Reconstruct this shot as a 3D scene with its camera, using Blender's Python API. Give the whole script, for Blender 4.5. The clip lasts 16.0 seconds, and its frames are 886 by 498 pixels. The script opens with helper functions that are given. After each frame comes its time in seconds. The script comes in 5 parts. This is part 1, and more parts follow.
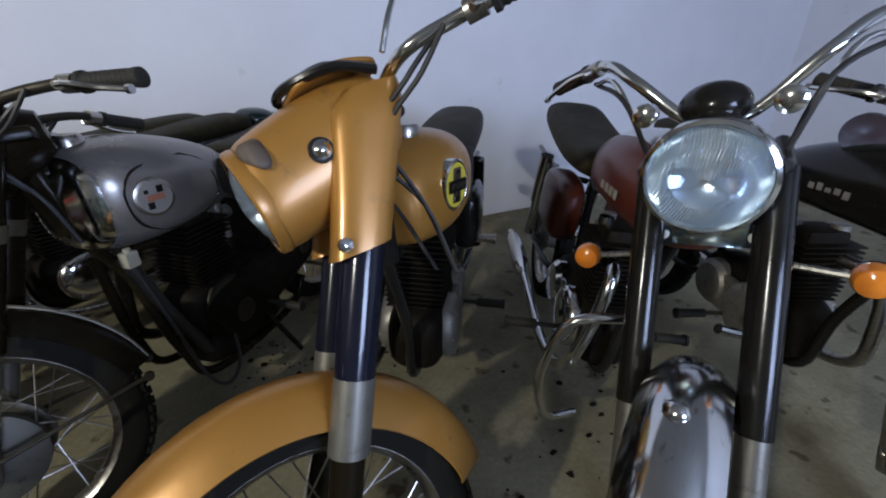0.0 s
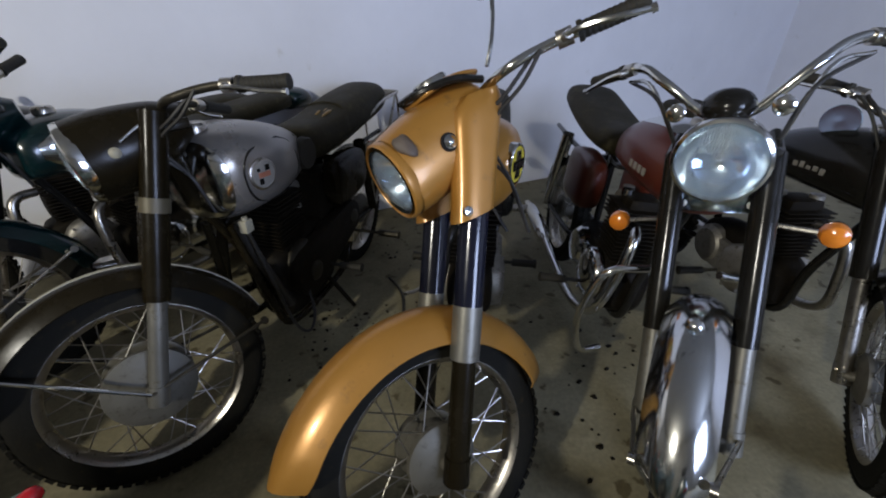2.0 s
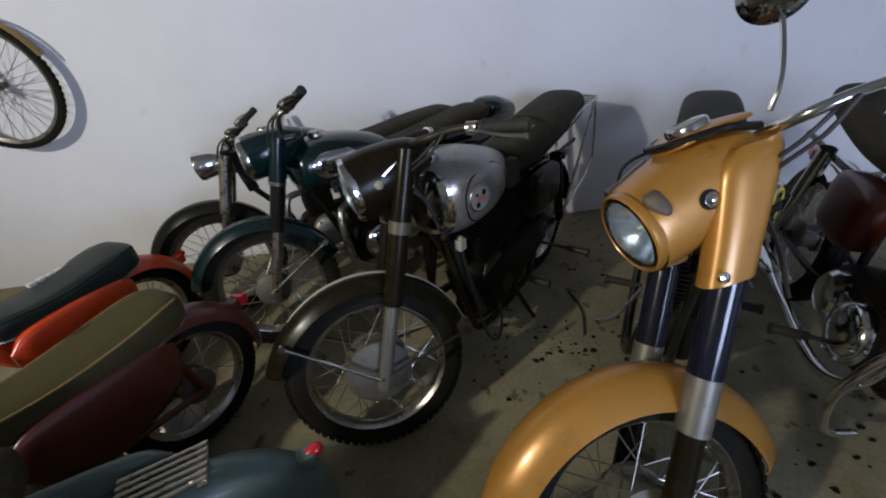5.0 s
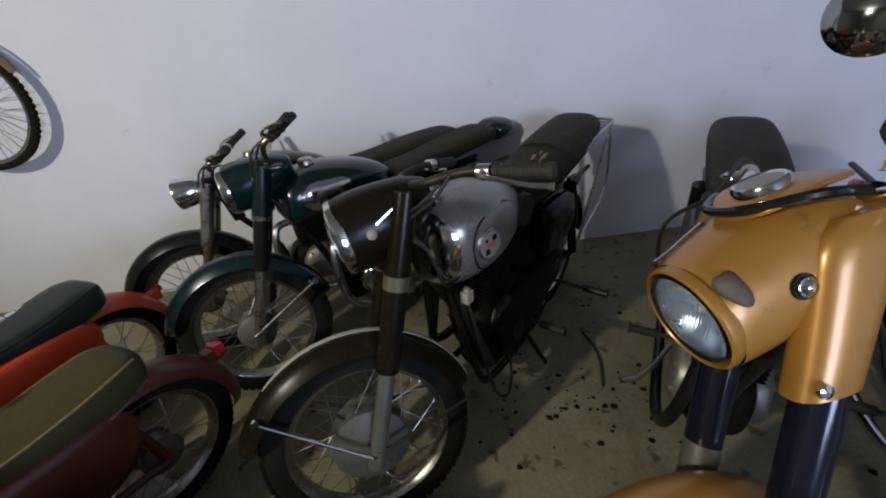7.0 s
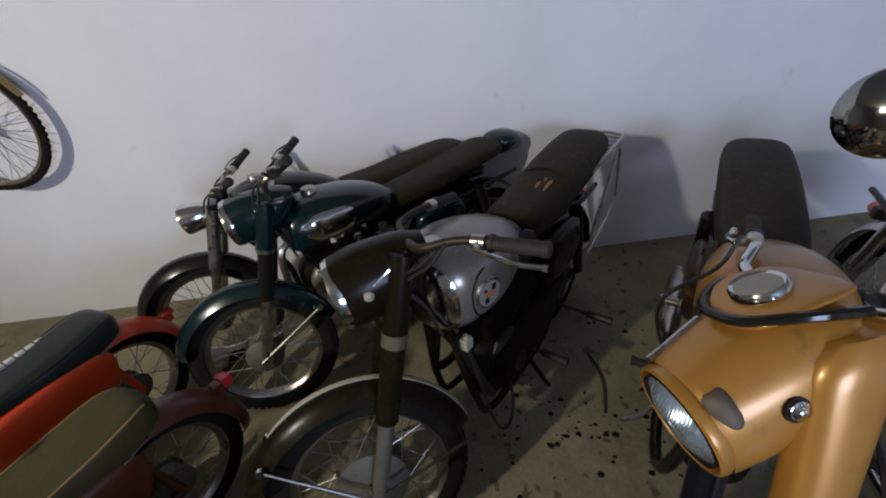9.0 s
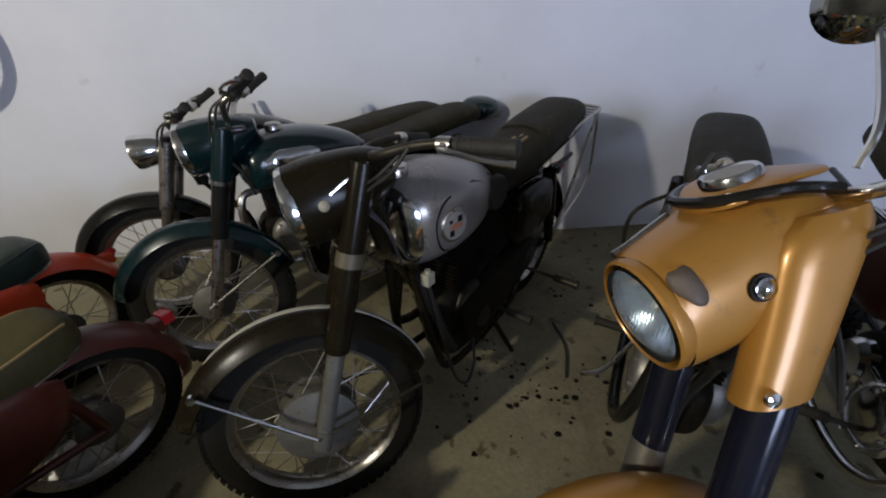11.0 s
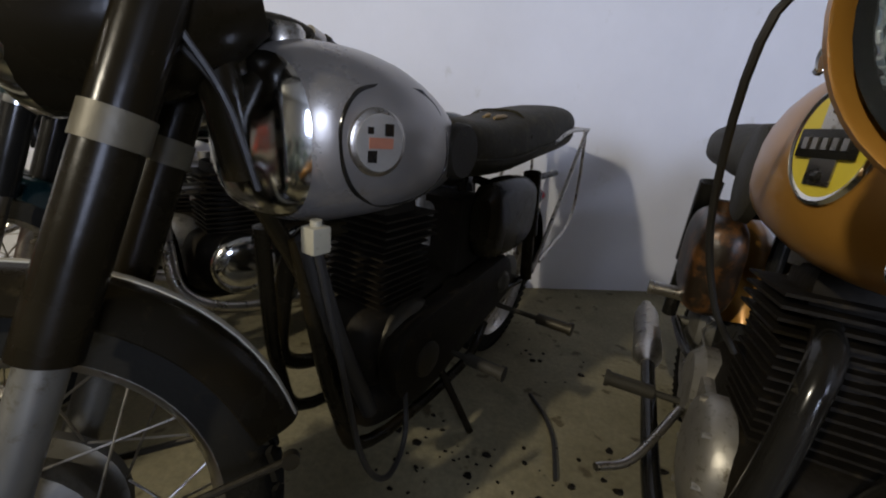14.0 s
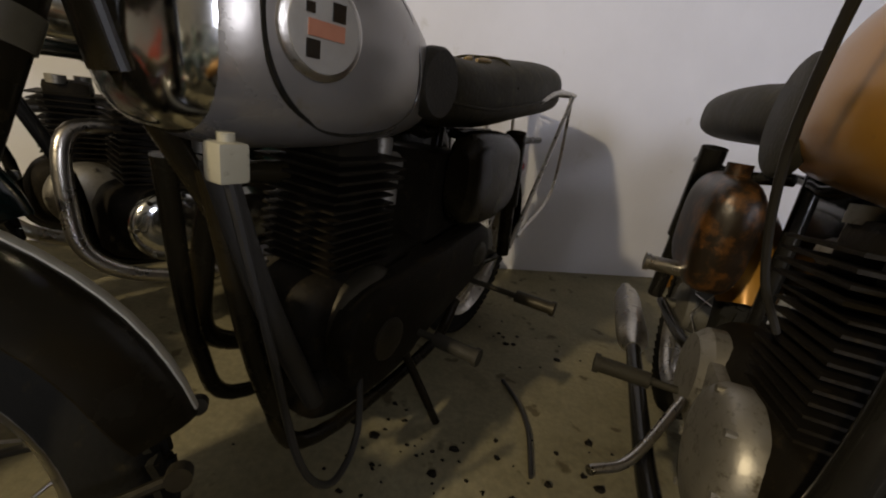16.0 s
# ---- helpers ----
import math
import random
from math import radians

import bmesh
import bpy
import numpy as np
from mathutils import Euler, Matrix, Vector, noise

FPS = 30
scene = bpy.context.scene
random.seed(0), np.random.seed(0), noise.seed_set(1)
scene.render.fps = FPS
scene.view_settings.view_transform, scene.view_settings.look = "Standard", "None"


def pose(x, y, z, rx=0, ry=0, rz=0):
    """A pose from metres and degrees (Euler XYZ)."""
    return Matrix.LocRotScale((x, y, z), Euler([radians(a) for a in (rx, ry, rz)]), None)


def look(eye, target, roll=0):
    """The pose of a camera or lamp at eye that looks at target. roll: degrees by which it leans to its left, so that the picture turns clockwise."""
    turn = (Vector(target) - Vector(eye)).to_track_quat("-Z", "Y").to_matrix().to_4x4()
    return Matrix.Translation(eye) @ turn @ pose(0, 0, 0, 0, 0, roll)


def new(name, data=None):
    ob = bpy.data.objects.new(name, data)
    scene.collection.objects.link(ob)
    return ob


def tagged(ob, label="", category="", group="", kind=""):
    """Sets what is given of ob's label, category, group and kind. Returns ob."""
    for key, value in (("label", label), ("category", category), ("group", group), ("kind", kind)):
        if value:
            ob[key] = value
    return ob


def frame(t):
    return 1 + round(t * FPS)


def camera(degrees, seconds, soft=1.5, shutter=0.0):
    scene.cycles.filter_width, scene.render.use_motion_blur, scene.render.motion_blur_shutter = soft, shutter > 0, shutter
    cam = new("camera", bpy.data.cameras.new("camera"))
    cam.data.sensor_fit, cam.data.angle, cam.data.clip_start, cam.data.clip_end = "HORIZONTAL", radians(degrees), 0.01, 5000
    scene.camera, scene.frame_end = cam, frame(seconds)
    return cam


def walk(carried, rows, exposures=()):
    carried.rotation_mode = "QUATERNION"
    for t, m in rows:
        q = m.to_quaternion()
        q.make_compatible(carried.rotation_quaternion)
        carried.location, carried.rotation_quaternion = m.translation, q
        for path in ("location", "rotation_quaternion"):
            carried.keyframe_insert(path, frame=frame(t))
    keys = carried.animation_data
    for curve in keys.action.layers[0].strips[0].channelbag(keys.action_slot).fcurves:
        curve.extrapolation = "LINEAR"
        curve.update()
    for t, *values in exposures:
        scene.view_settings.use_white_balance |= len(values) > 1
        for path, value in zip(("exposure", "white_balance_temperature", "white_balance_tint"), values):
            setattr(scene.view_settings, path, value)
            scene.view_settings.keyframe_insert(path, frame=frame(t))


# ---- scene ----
cam = camera(97.0, 16.0, soft=2.0)
PATH = [
    (0, (1.084, 0.173, 1.141), (1.332, 1.967, 0.291), -0.1),
    (0.5, (1.051, 0.124, 1.174), (1.214, 1.936, 0.343), 1.8),
    (1, (1.031, 0.150, 1.179), (1.087, 1.930, 0.269), 1.4),
    (1.5, (0.968, 0.086, 1.206), (1.187, 1.876, 0.343), 0.9),
    (2, (0.832, -0.019, 1.231), (1.122, 1.702, 0.254), 0.3),
    (2.5, (0.736, -0.080, 1.285), (0.934, 1.505, 0.081), -2.1),
    (3, (0.708, -0.092, 1.342), (0.790, 1.392, 0.004), -5.5),
    (3.5, (0.689, -0.120, 1.383), (0.623, 1.399, 0.083), -7.3),
    (4, (0.684, -0.107, 1.375), (0.445, 1.530, 0.252), -7.2),
    (4.5, (0.665, -0.052, 1.365), (0.243, 1.621, 0.353), -7.5),
    (4.7, (0.665, -0.022, 1.369), (0.206, 1.644, 0.363), -6.8),
    (6.8, (0.611, 0.219, 1.359), (0.157, 1.891, 0.360), -4.9),
    (7, (0.607, 0.237, 1.390), (0.136, 1.926, 0.427), -5.9),
    (7.5, (0.612, 0.269, 1.454), (0.106, 1.894, 0.404), -8.0),
    (8, (0.615, 0.325, 1.550), (0.108, 1.943, 0.489), -8.9),
    (8.2, (0.616, 0.340, 1.578), (0.108, 1.953, 0.511), -8.7),
    (10.3, (0.668, 0.354, 1.433), (0.172, 2.016, 0.436), -3.0),
    (10.5, (0.665, 0.332, 1.403), (0.209, 1.977, 0.360), -1.8),
    (11, (0.666, 0.297, 1.349), (0.262, 1.957, 0.309), -1.3),
    (11.5, (0.657, 0.288, 1.302), (0.240, 1.989, 0.336), -1.6),
    (12, (0.643, 0.340, 1.205), (0.086, 2.050, 0.329), -3.7),
    (12.5, (0.643, 0.432, 1.129), (0.054, 2.203, 0.410), -4.0),
    (13, (0.634, 0.524, 1.019), (0.039, 2.365, 0.511), 0.2),
    (13.5, (0.662, 0.594, 0.918), (0.236, 2.463, 0.346), 3.0),
    (14, (0.672, 0.670, 0.863), (0.383, 2.556, 0.262), 5.4),
    (14.5, (0.685, 0.728, 0.828), (0.492, 2.610, 0.180), 6.4),
    (15, (0.680, 0.751, 0.781), (0.484, 2.633, 0.134), 7.6),
    (15.5, (0.663, 0.773, 0.770), (0.440, 2.653, 0.127), 8.5),
    (16, (0.661, 0.806, 0.765), (0.535, 2.692, 0.113), 8.8),
]
EXPOSURE = [(0, -0.04, 6050, 8), (1.5, -0.06, 6050, 8), (2.5, -0.1, 6500, 8), (3.5, 0.08, 6500, 8), (4.5, -0.1, 6350, 8), (8, -0.18, 6400, 8.5), (11, -0.18, 6500, 8), (12.5, -0.12, 6400, 7), (13.5, -0.02, 6500, 7), (14.5, 0.1, 7500, 10), (16, -0.02, 8700, 9)]
walk(cam, [(t, look(eye, target, roll)) for t, eye, target, roll in PATH], EXPOSURE)

# ---- light ----
world = bpy.data.worlds.new("world")
scene.world = world
world.use_nodes = True
world.node_tree.nodes["Background"].inputs[0].default_value = (0.75, 0.8, 0.9, 1)
world.node_tree.nodes["Background"].inputs[1].default_value = 0.05


def area_lamp(name, eye, target, size, size_y, power, color):
    data = bpy.data.lights.new(name, "AREA")
    data.shape, data.size, data.size_y, data.energy, data.color = "RECTANGLE", size, size_y, power, color
    ob = new(name, data)
    ob.matrix_world = look(eye, target)
    return ob


# a ceiling lamp at one end of the row, and a cool fill lamp at the unseen window added behind the aisle
area_lamp("ceiling_lamp_light", (-1.9, -1.9, 2.65), (0.8, 1.9, 0.8), 0.14, 0.14, 105, (1.0, 0.94, 0.82))
area_lamp("window_fill_light", (3.0, -2.72, 1.65), (3.0, 2.8, 1.7), 1.6, 1.2, 152, (0.58, 0.68, 1.0))

# ---- materials ----


def mat(name, color, rough=0.5, metal=0.0, var=0.25, scale=8.0, bump=0.1, fine=90.0, dirt=0.0, dirt_color=(0.10, 0.085, 0.05), coat=0.0, rough_var=0.15, spec=0.5):
    m = bpy.data.materials.new(name)
    m.use_nodes = True
    nt = m.node_tree
    b = nt.nodes["Principled BSDF"]
    co = nt.nodes.new("ShaderNodeTexCoord")
    n1 = nt.nodes.new("ShaderNodeTexNoise")
    n1.inputs["Scale"].default_value, n1.inputs["Detail"].default_value, n1.inputs["Roughness"].default_value = scale, 6, 0.62
    n2 = nt.nodes.new("ShaderNodeTexNoise")
    n2.inputs["Scale"].default_value, n2.inputs["Detail"].default_value = fine, 3
    nt.links.new(co.outputs["Object"], n1.inputs["Vector"])
    nt.links.new(co.outputs["Object"], n2.inputs["Vector"])
    mix = nt.nodes.new("ShaderNodeMix")
    mix.data_type = "RGBA"
    mix.inputs[6].default_value = (*[c * (1 - var) for c in color], 1)
    mix.inputs[7].default_value = (*[min(1, c * (1 + var * 0.6)) for c in color], 1)
    nt.links.new(n1.outputs["Fac"], mix.inputs[0])
    last = mix.outputs[2]
    if dirt > 0:
        ramp = nt.nodes.new("ShaderNodeValToRGB")
        ramp.color_ramp.elements[0].position, ramp.color_ramp.elements[1].position = 0.66 - 0.3 * dirt, 0.74 - 0.1 * dirt
        n3 = nt.nodes.new("ShaderNodeTexNoise")
        n3.inputs["Scale"].default_value, n3.inputs["Detail"].default_value, n3.inputs["Roughness"].default_value = scale * 2.7, 8, 0.7
        nt.links.new(co.outputs["Object"], n3.inputs["Vector"])
        nt.links.new(n3.outputs["Fac"], ramp.inputs[0])
        over = nt.nodes.new("ShaderNodeMix")
        over.data_type = "RGBA"
        over.inputs[7].default_value = (*dirt_color, 1)
        nt.links.new(ramp.outputs[0], over.inputs[0])
        nt.links.new(last, over.inputs[6])
        last = over.outputs[2]
    nt.links.new(last, b.inputs["Base Color"])
    b.inputs["Metallic"].default_value = metal
    b.inputs["Specular IOR Level"].default_value = spec
    b.inputs["Coat Weight"].default_value = coat
    b.inputs["Coat Roughness"].default_value = 0.15
    mr = nt.nodes.new("ShaderNodeMapRange")
    mr.inputs["To Min"].default_value, mr.inputs["To Max"].default_value = max(0.02, rough - rough_var), min(1, rough + rough_var)
    nt.links.new(n1.outputs["Fac"], mr.inputs["Value"])
    nt.links.new(mr.outputs[0], b.inputs["Roughness"])
    if bump:
        bp = nt.nodes.new("ShaderNodeBump")
        bp.inputs["Strength"].default_value, bp.inputs["Distance"].default_value = bump, 0.004
        nt.links.new(n2.outputs["Fac"], bp.inputs["Height"])
        nt.links.new(bp.outputs[0], b.inputs["Normal"])
    return m


GOLD = mat("gold_paint", (0.42, 0.2, 0.036), 0.34, 0.3, 0.25, 5, 0.04, 60, dirt=0.18, dirt_color=(0.24, 0.12, 0.035), coat=0.3)
BROWN_BLACK = mat("aged_black_enamel", (0.012, 0.009, 0.0042), 0.26, 0, 0.4, 9, 0.05, dirt=0.15, dirt_color=(0.03, 0.022, 0.010), coat=0.0, spec=0.16)
BLACK = mat("black_enamel", (0.012, 0.011, 0.009), 0.2, 0, 0.3, 9, 0.03, coat=0.1, spec=0.28, dirt=0.1, dirt_color=(0.05, 0.045, 0.035))
BLUE_BLACK = mat("blue_black_enamel", (0.008, 0.009, 0.018), 0.16, 0.0, 0.3, 9, 0.03, coat=0.15, spec=0.4)
GREEN = mat("dark_green_enamel", (0.002, 0.014, 0.0145), 0.2, 0, 0.3, 9, 0.04, coat=0.4, dirt=0.12, dirt_color=(0.07, 0.06, 0.04))
MAROON = mat("maroon_enamel", (0.085, 0.016, 0.008), 0.38, 0, 0.3, 7, 0.06, coat=0.3, dirt=0.2, dirt_color=(0.08, 0.045, 0.03))
ORANGE_RED = mat("orange_red_enamel", (0.68, 0.065, 0.016), 0.35, 0, 0.2, 7, 0.05, coat=0.3, dirt=0.1)
TEAL = mat("grey_green_enamel", (0.085, 0.13, 0.115), 0.4, 0, 0.25, 7, 0.06, coat=0.2, dirt=0.25, dirt_color=(0.10, 0.085, 0.055))
TEAL_LIGHT = mat("pale_grey_green_enamel", (0.2, 0.28, 0.26), 0.4, 0, 0.2, 7, 0.05, coat=0.2, dirt=0.12)
CHROME = mat("chrome", (0.72, 0.72, 0.70), 0.14, 1, 0.15, 14, 0.02, dirt=0.15, dirt_color=(0.28, 0.25, 0.2), rough_var=0.08)
DULL_CHROME = mat("dull_chrome", (0.5, 0.47, 0.42), 0.3, 1, 0.3, 20, 0.08, dirt=0.35, dirt_color=(0.14, 0.11, 0.07))
ALLOY = mat("oxidised_alloy", (0.32, 0.30, 0.26), 0.45, 0.7, 0.35, 18, 0.15, dirt=0.4, dirt_color=(0.09, 0.075, 0.05))
DARK_ALLOY = mat("grimy_alloy", (0.045, 0.038, 0.025), 0.5, 0.6, 0.4, 18, 0.2, dirt=0.4, dirt_color=(0.03, 0.025, 0.015))
BADGE_FACE = mat("dull_badge_face", (0.3, 0.28, 0.24), 0.4, 0.2, 0.3, 30, 0.05)
SLIDER = mat("grey_fork_slider", (0.2, 0.19, 0.16), 0.42, 0.6, 0.3, 14, 0.08, dirt=0.3)
SILVER = mat("silver_paint", (0.27, 0.25, 0.225), 0.3, 0.6, 0.15, 6, 0.04, dirt=0.15, dirt_color=(0.2, 0.17, 0.12))
ENGINE = mat("oily_engine_iron", (0.011, 0.0085, 0.005), 0.6, 0.2, 0.5, 16, 0.3, dirt=0.35, dirt_color=(0.03, 0.022, 0.011), spec=0.12)
RUBBER = mat("tyre_rubber", (0.014, 0.013, 0.010), 0.8, 0, 0.4, 12, 0.3, 140, dirt=0.3, dirt_color=(0.034, 0.026, 0.012), spec=0.1)
GRIP = mat("grip_rubber", (0.03, 0.027, 0.02), 0.65, 0, 0.4, 25, 0.35, 160, dirt=0.2, dirt_color=(0.06, 0.048, 0.026), spec=0.3)
LEATHER = mat("dusty_black_vinyl", (0.024, 0.02, 0.0085), 0.6, 0, 0.35, 9, 0.25, 70, dirt=0.45, dirt_color=(0.05, 0.041, 0.018), spec=0.18)
OLIVE_VINYL = mat("olive_vinyl", (0.06, 0.05, 0.018), 0.6, 0, 0.3, 9, 0.3, 70, dirt=0.45, dirt_color=(0.042, 0.035, 0.014), spec=0.2)
DARK_VINYL = mat("dark_green_black_vinyl", (0.012, 0.02, 0.015), 0.35, 0, 0.3, 9, 0.12, 70)
PIPING = mat("pale_piping", (0.45, 0.42, 0.33), 0.6, 0, 0.2, 20, 0.1)
RED_GLASS = mat("red_lens", (0.5, 0.012, 0.02), 0.2, 0, 0.15, 20, 0.1, coat=0.5)
AMBER = mat("amber_lens", (0.8, 0.24, 0.02), 0.18, 0, 0.15, 30, 0.1, coat=0.6)
TAN = mat("tan_paint", (0.26, 0.17, 0.06), 0.45, 0, 0.3, 12, 0.05, dirt=0.2)
YELLOW = mat("yellow_emblem", (0.62, 0.5, 0.05), 0.4, 0, 0.1, 20, 0.02, coat=0.3)
WHITE = mat("off_white_paint", (0.62, 0.60, 0.54), 0.4, 0, 0.15, 15, 0.05, dirt=0.15)
BADGE_RED = mat("faded_red_paint", (0.36, 0.14, 0.08), 0.4, 0, 0.3, 40, 0.05)
OIL_TANK = mat("oil_stained_tank", (0.022, 0.014, 0.008), 0.35, 0.2, 0.4, 8, 0.1, dirt=0.55, dirt_color=(0.17, 0.07, 0.02))
HUB_METAL = mat("dull_hub_metal", (0.13, 0.12, 0.095), 0.55, 0.3, 0.35, 14, 0.15, dirt=0.35, dirt_color=(0.05, 0.042, 0.026))
BARE = mat("bare_primer_patch", (0.11, 0.082, 0.06), 0.6, 0, 0.4, 30, 0.15)
BAND = mat("dull_collar_band", (0.11, 0.093, 0.056), 0.5, 0.2, 0.35, 30, 0.15, dirt=0.3)
CREAM = mat("yellowed_plastic", (0.34, 0.31, 0.22), 0.5, 0, 0.2, 30, 0.05, dirt=0.25)
CABLE = mat("cable_sheath", (0.02, 0.018, 0.015), 0.5, 0, 0.3, 20, 0.05)
# bluish tint painted in for cool light reflected by the mirror and fork plate
BLUE_MIRROR = mat("blue_reflection_metal", (0.55, 0.65, 0.7), 0.12, 1, 0.1, 10, 0.0, rough_var=0.05)
SMOKE = mat("chrome_mirror_shell", (0.30, 0.31, 0.30), 0.08, 1, 0.3, 10, 0.0, rough_var=0.05)


def lens_material():
    m = bpy.data.materials.new("fluted_lamp_glass")
    m.use_nodes = True
    nt = m.node_tree
    b = nt.nodes["Principled BSDF"]
    b.inputs["Base Color"].default_value = (0.84, 0.92, 1.0, 1)
    b.inputs["Roughness"].default_value = 0.02
    b.inputs["Transmission Weight"].default_value = 0.95
    b.inputs["IOR"].default_value = 1.18
    co = nt.nodes.new("ShaderNodeTexCoord")
    w = nt.nodes.new("ShaderNodeTexWave")
    w.bands_direction = "Y"
    w.inputs["Scale"].default_value, w.inputs["Distortion"].default_value = 75, 0.8
    nt.links.new(co.outputs["Object"], w.inputs["Vector"])
    bp = nt.nodes.new("ShaderNodeBump")
    bp.inputs["Strength"].default_value, bp.inputs["Distance"].default_value = 0.3, 0.0025
    nt.links.new(w.outputs["Fac"], bp.inputs["Height"])
    nt.links.new(bp.outputs[0], b.inputs["Normal"])
    return m


LENS = lens_material()
REFLECTOR = mat("lamp_reflector", (0.85, 0.92, 1.0), 0.1, 1, 0.06, 10, 0.0, rough_var=0.08)


def wall_material():
    m = mat("whitewashed_plaster", (0.77, 0.775, 0.82), 0.85, 0, 0.13, 1.7, 0.35, 16, dirt=0.05, dirt_color=(0.66, 0.655, 0.66))
    return m


def floor_material():
    m = bpy.data.materials.new("stained_concrete")
    m.use_nodes = True
    nt = m.node_tree
    b = nt.nodes["Principled BSDF"]
    co = nt.nodes.new("ShaderNodeTexCoord")

    def noise_node(scale, detail, rough=0.6):
        n = nt.nodes.new("ShaderNodeTexNoise")
        n.inputs["Scale"].default_value, n.inputs["Detail"].default_value, n.inputs["Roughness"].default_value = scale, detail, rough
        nt.links.new(co.outputs["Object"], n.inputs["Vector"])
        return n

    def ramp(src, a, bb, ca, cb):
        r = nt.nodes.new("ShaderNodeValToRGB")
        r.color_ramp.elements[0].position, r.color_ramp.elements[1].position = a, bb
        r.color_ramp.elements[0].color, r.color_ramp.elements[1].color = (*ca, 1), (*cb, 1)
        nt.links.new(src, r.inputs[0])
        return r

    base = ramp(noise_node(2.2, 8, 0.65).outputs["Fac"], 0.3, 0.72, (0.15, 0.128, 0.068), (0.3, 0.265, 0.16))
    grit = ramp(noise_node(60, 4).outputs["Fac"], 0.35, 0.7, (0.82, 0.82, 0.82), (1.08, 1.08, 1.08))
    spots = ramp(noise_node(11, 3, 0.5).outputs["Fac"], 0.63, 0.68, (1, 1, 1), (0.42, 0.38, 0.28))
    stains = ramp(noise_node(3.4, 5, 0.6).outputs["Fac"], 0.56, 0.72, (1, 1, 1), (0.62, 0.58, 0.5))
    last = base.outputs[0]
    for extra in (grit, spots, stains):
        mx = nt.nodes.new("ShaderNodeMix")
        mx.data_type, mx.blend_type = "RGBA", "MULTIPLY"
        mx.inputs[0].default_value = 1
        nt.links.new(last, mx.inputs[6])
        nt.links.new(extra.outputs[0], mx.inputs[7])
        last = mx.outputs[2]
    nt.links.new(last, b.inputs["Base Color"])
    b.inputs["Roughness"].default_value = 0.75
    bp = nt.nodes.new("ShaderNodeBump")
    bp.inputs["Strength"].default_value, bp.inputs["Distance"].default_value = 0.35, 0.006
    nt.links.new(noise_node(35, 6).outputs["Fac"], bp.inputs["Height"])
    nt.links.new(bp.outputs[0], b.inputs["Normal"])
    return m


WALL, FLOOR = wall_material(), floor_material()
# grey for the unseen walls and ceiling, darkened to cut bounced fill light
UNSEEN_GREY = mat("bounce_cutting_grey", (0.3, 0.295, 0.28), 0.85, 0, 0.2, 1.7, 0.35, 16, dirt=0.1, dirt_color=(0.2, 0.19, 0.17))

# ---- mesh helpers ----


I4 = Matrix.Identity(4)


def link(name, bm, material, smooth=True):
    bmesh.ops.recalc_face_normals(bm, faces=bm.faces)
    me = bpy.data.meshes.new(name)
    for f in bm.faces:
        f.smooth = smooth
    bm.to_mesh(me)
    bm.free()
    if smooth:
        me.set_sharp_from_angle(angle=radians(40))
    me.materials.append(material)
    return new(name, me)


def part(name, bm, material, parent, label="", smooth=True):
    ob = link(name, bm, material, smooth)
    ob.parent = parent
    if label:
        tagged(ob, label)
    return ob


def shared(name, me, parent, m):
    ob = new(name, me)
    ob.parent, ob.matrix_basis = parent, m
    return ob


def bridge(bm, rings, closed=False, caps=True, m=None):
    """Skins a run of rings of equal length."""
    vs = [[bm.verts.new(m @ Vector(p) if m else p) for p in ring] for ring in rings]
    n = len(vs[0])
    pairs = list(zip(vs, vs[1:] + vs[:1])) if closed else list(zip(vs, vs[1:]))
    for a, b in pairs:
        for i in range(n):
            bm.faces.new((a[i], a[(i + 1) % n], b[(i + 1) % n], b[i]))
    if caps and not closed:
        bm.faces.new(vs[0])
        bm.faces.new(list(reversed(vs[-1])))
    return bm


def spline(points, steps=6):
    pts = [Vector(p) for p in points]
    if len(pts) < 3:
        return pts
    out = []
    ext = [pts[0] * 2 - pts[1], *pts, pts[-1] * 2 - pts[-2]]
    for i in range(1, len(ext) - 2):
        p0, p1, p2, p3 = ext[i - 1 : i + 3]
        for k in range(steps):
            t = k / steps
            out.append(0.5 * (2 * p1 + (p2 - p0) * t + (2 * p0 - 5 * p1 + 4 * p2 - p3) * t * t + (3 * p1 - p0 - 3 * p2 + p3) * t**3))
    out.append(pts[-1])
    return out


def tube(bm, points, radius, m=None, seg=10, steps=6, taper=None):
    pts = spline(points, steps)
    up = Vector((0.13, 0.31, 0.94))
    rings = []
    side = None
    for i, p in enumerate(pts):
        d = (pts[min(i + 1, len(pts) - 1)] - pts[max(i - 1, 0)]).normalized()
        side = (d.cross(up) if side is None else side - d * side.dot(d)).normalized()
        o = d.cross(side)
        r = radius if taper is None else radius + (taper - radius) * i / max(1, len(pts) - 1)
        rings.append([p + (side * math.cos(a) + o * math.sin(a)) * r for a in (2 * math.pi * k / seg for k in range(seg))])
    return bridge(bm, rings, m=m)


def lathe(bm, profile, m=None, seg=40, closed=False):
    """Turns (along, radius) pairs round the local y axis."""
    rings = [[Vector((r * math.cos(a), y, r * math.sin(a))) for a in (2 * math.pi * k / seg for k in range(seg))] for y, r in profile]
    return bridge(bm, rings, closed=closed, caps=not closed, m=m)


def ring_x(x, y, z, hw, hh, n=2.4, seg=28, low=1.0):
    out = []
    for k in range(seg):
        a = 2 * math.pi * k / seg
        c, s = math.cos(a), math.sin(a)
        out.append(Vector((x, y + hw * math.copysign(abs(c) ** (2 / n), c), z + hh * (low if s < 0 else 1) * math.copysign(abs(s) ** (2 / n), s))))
    return out


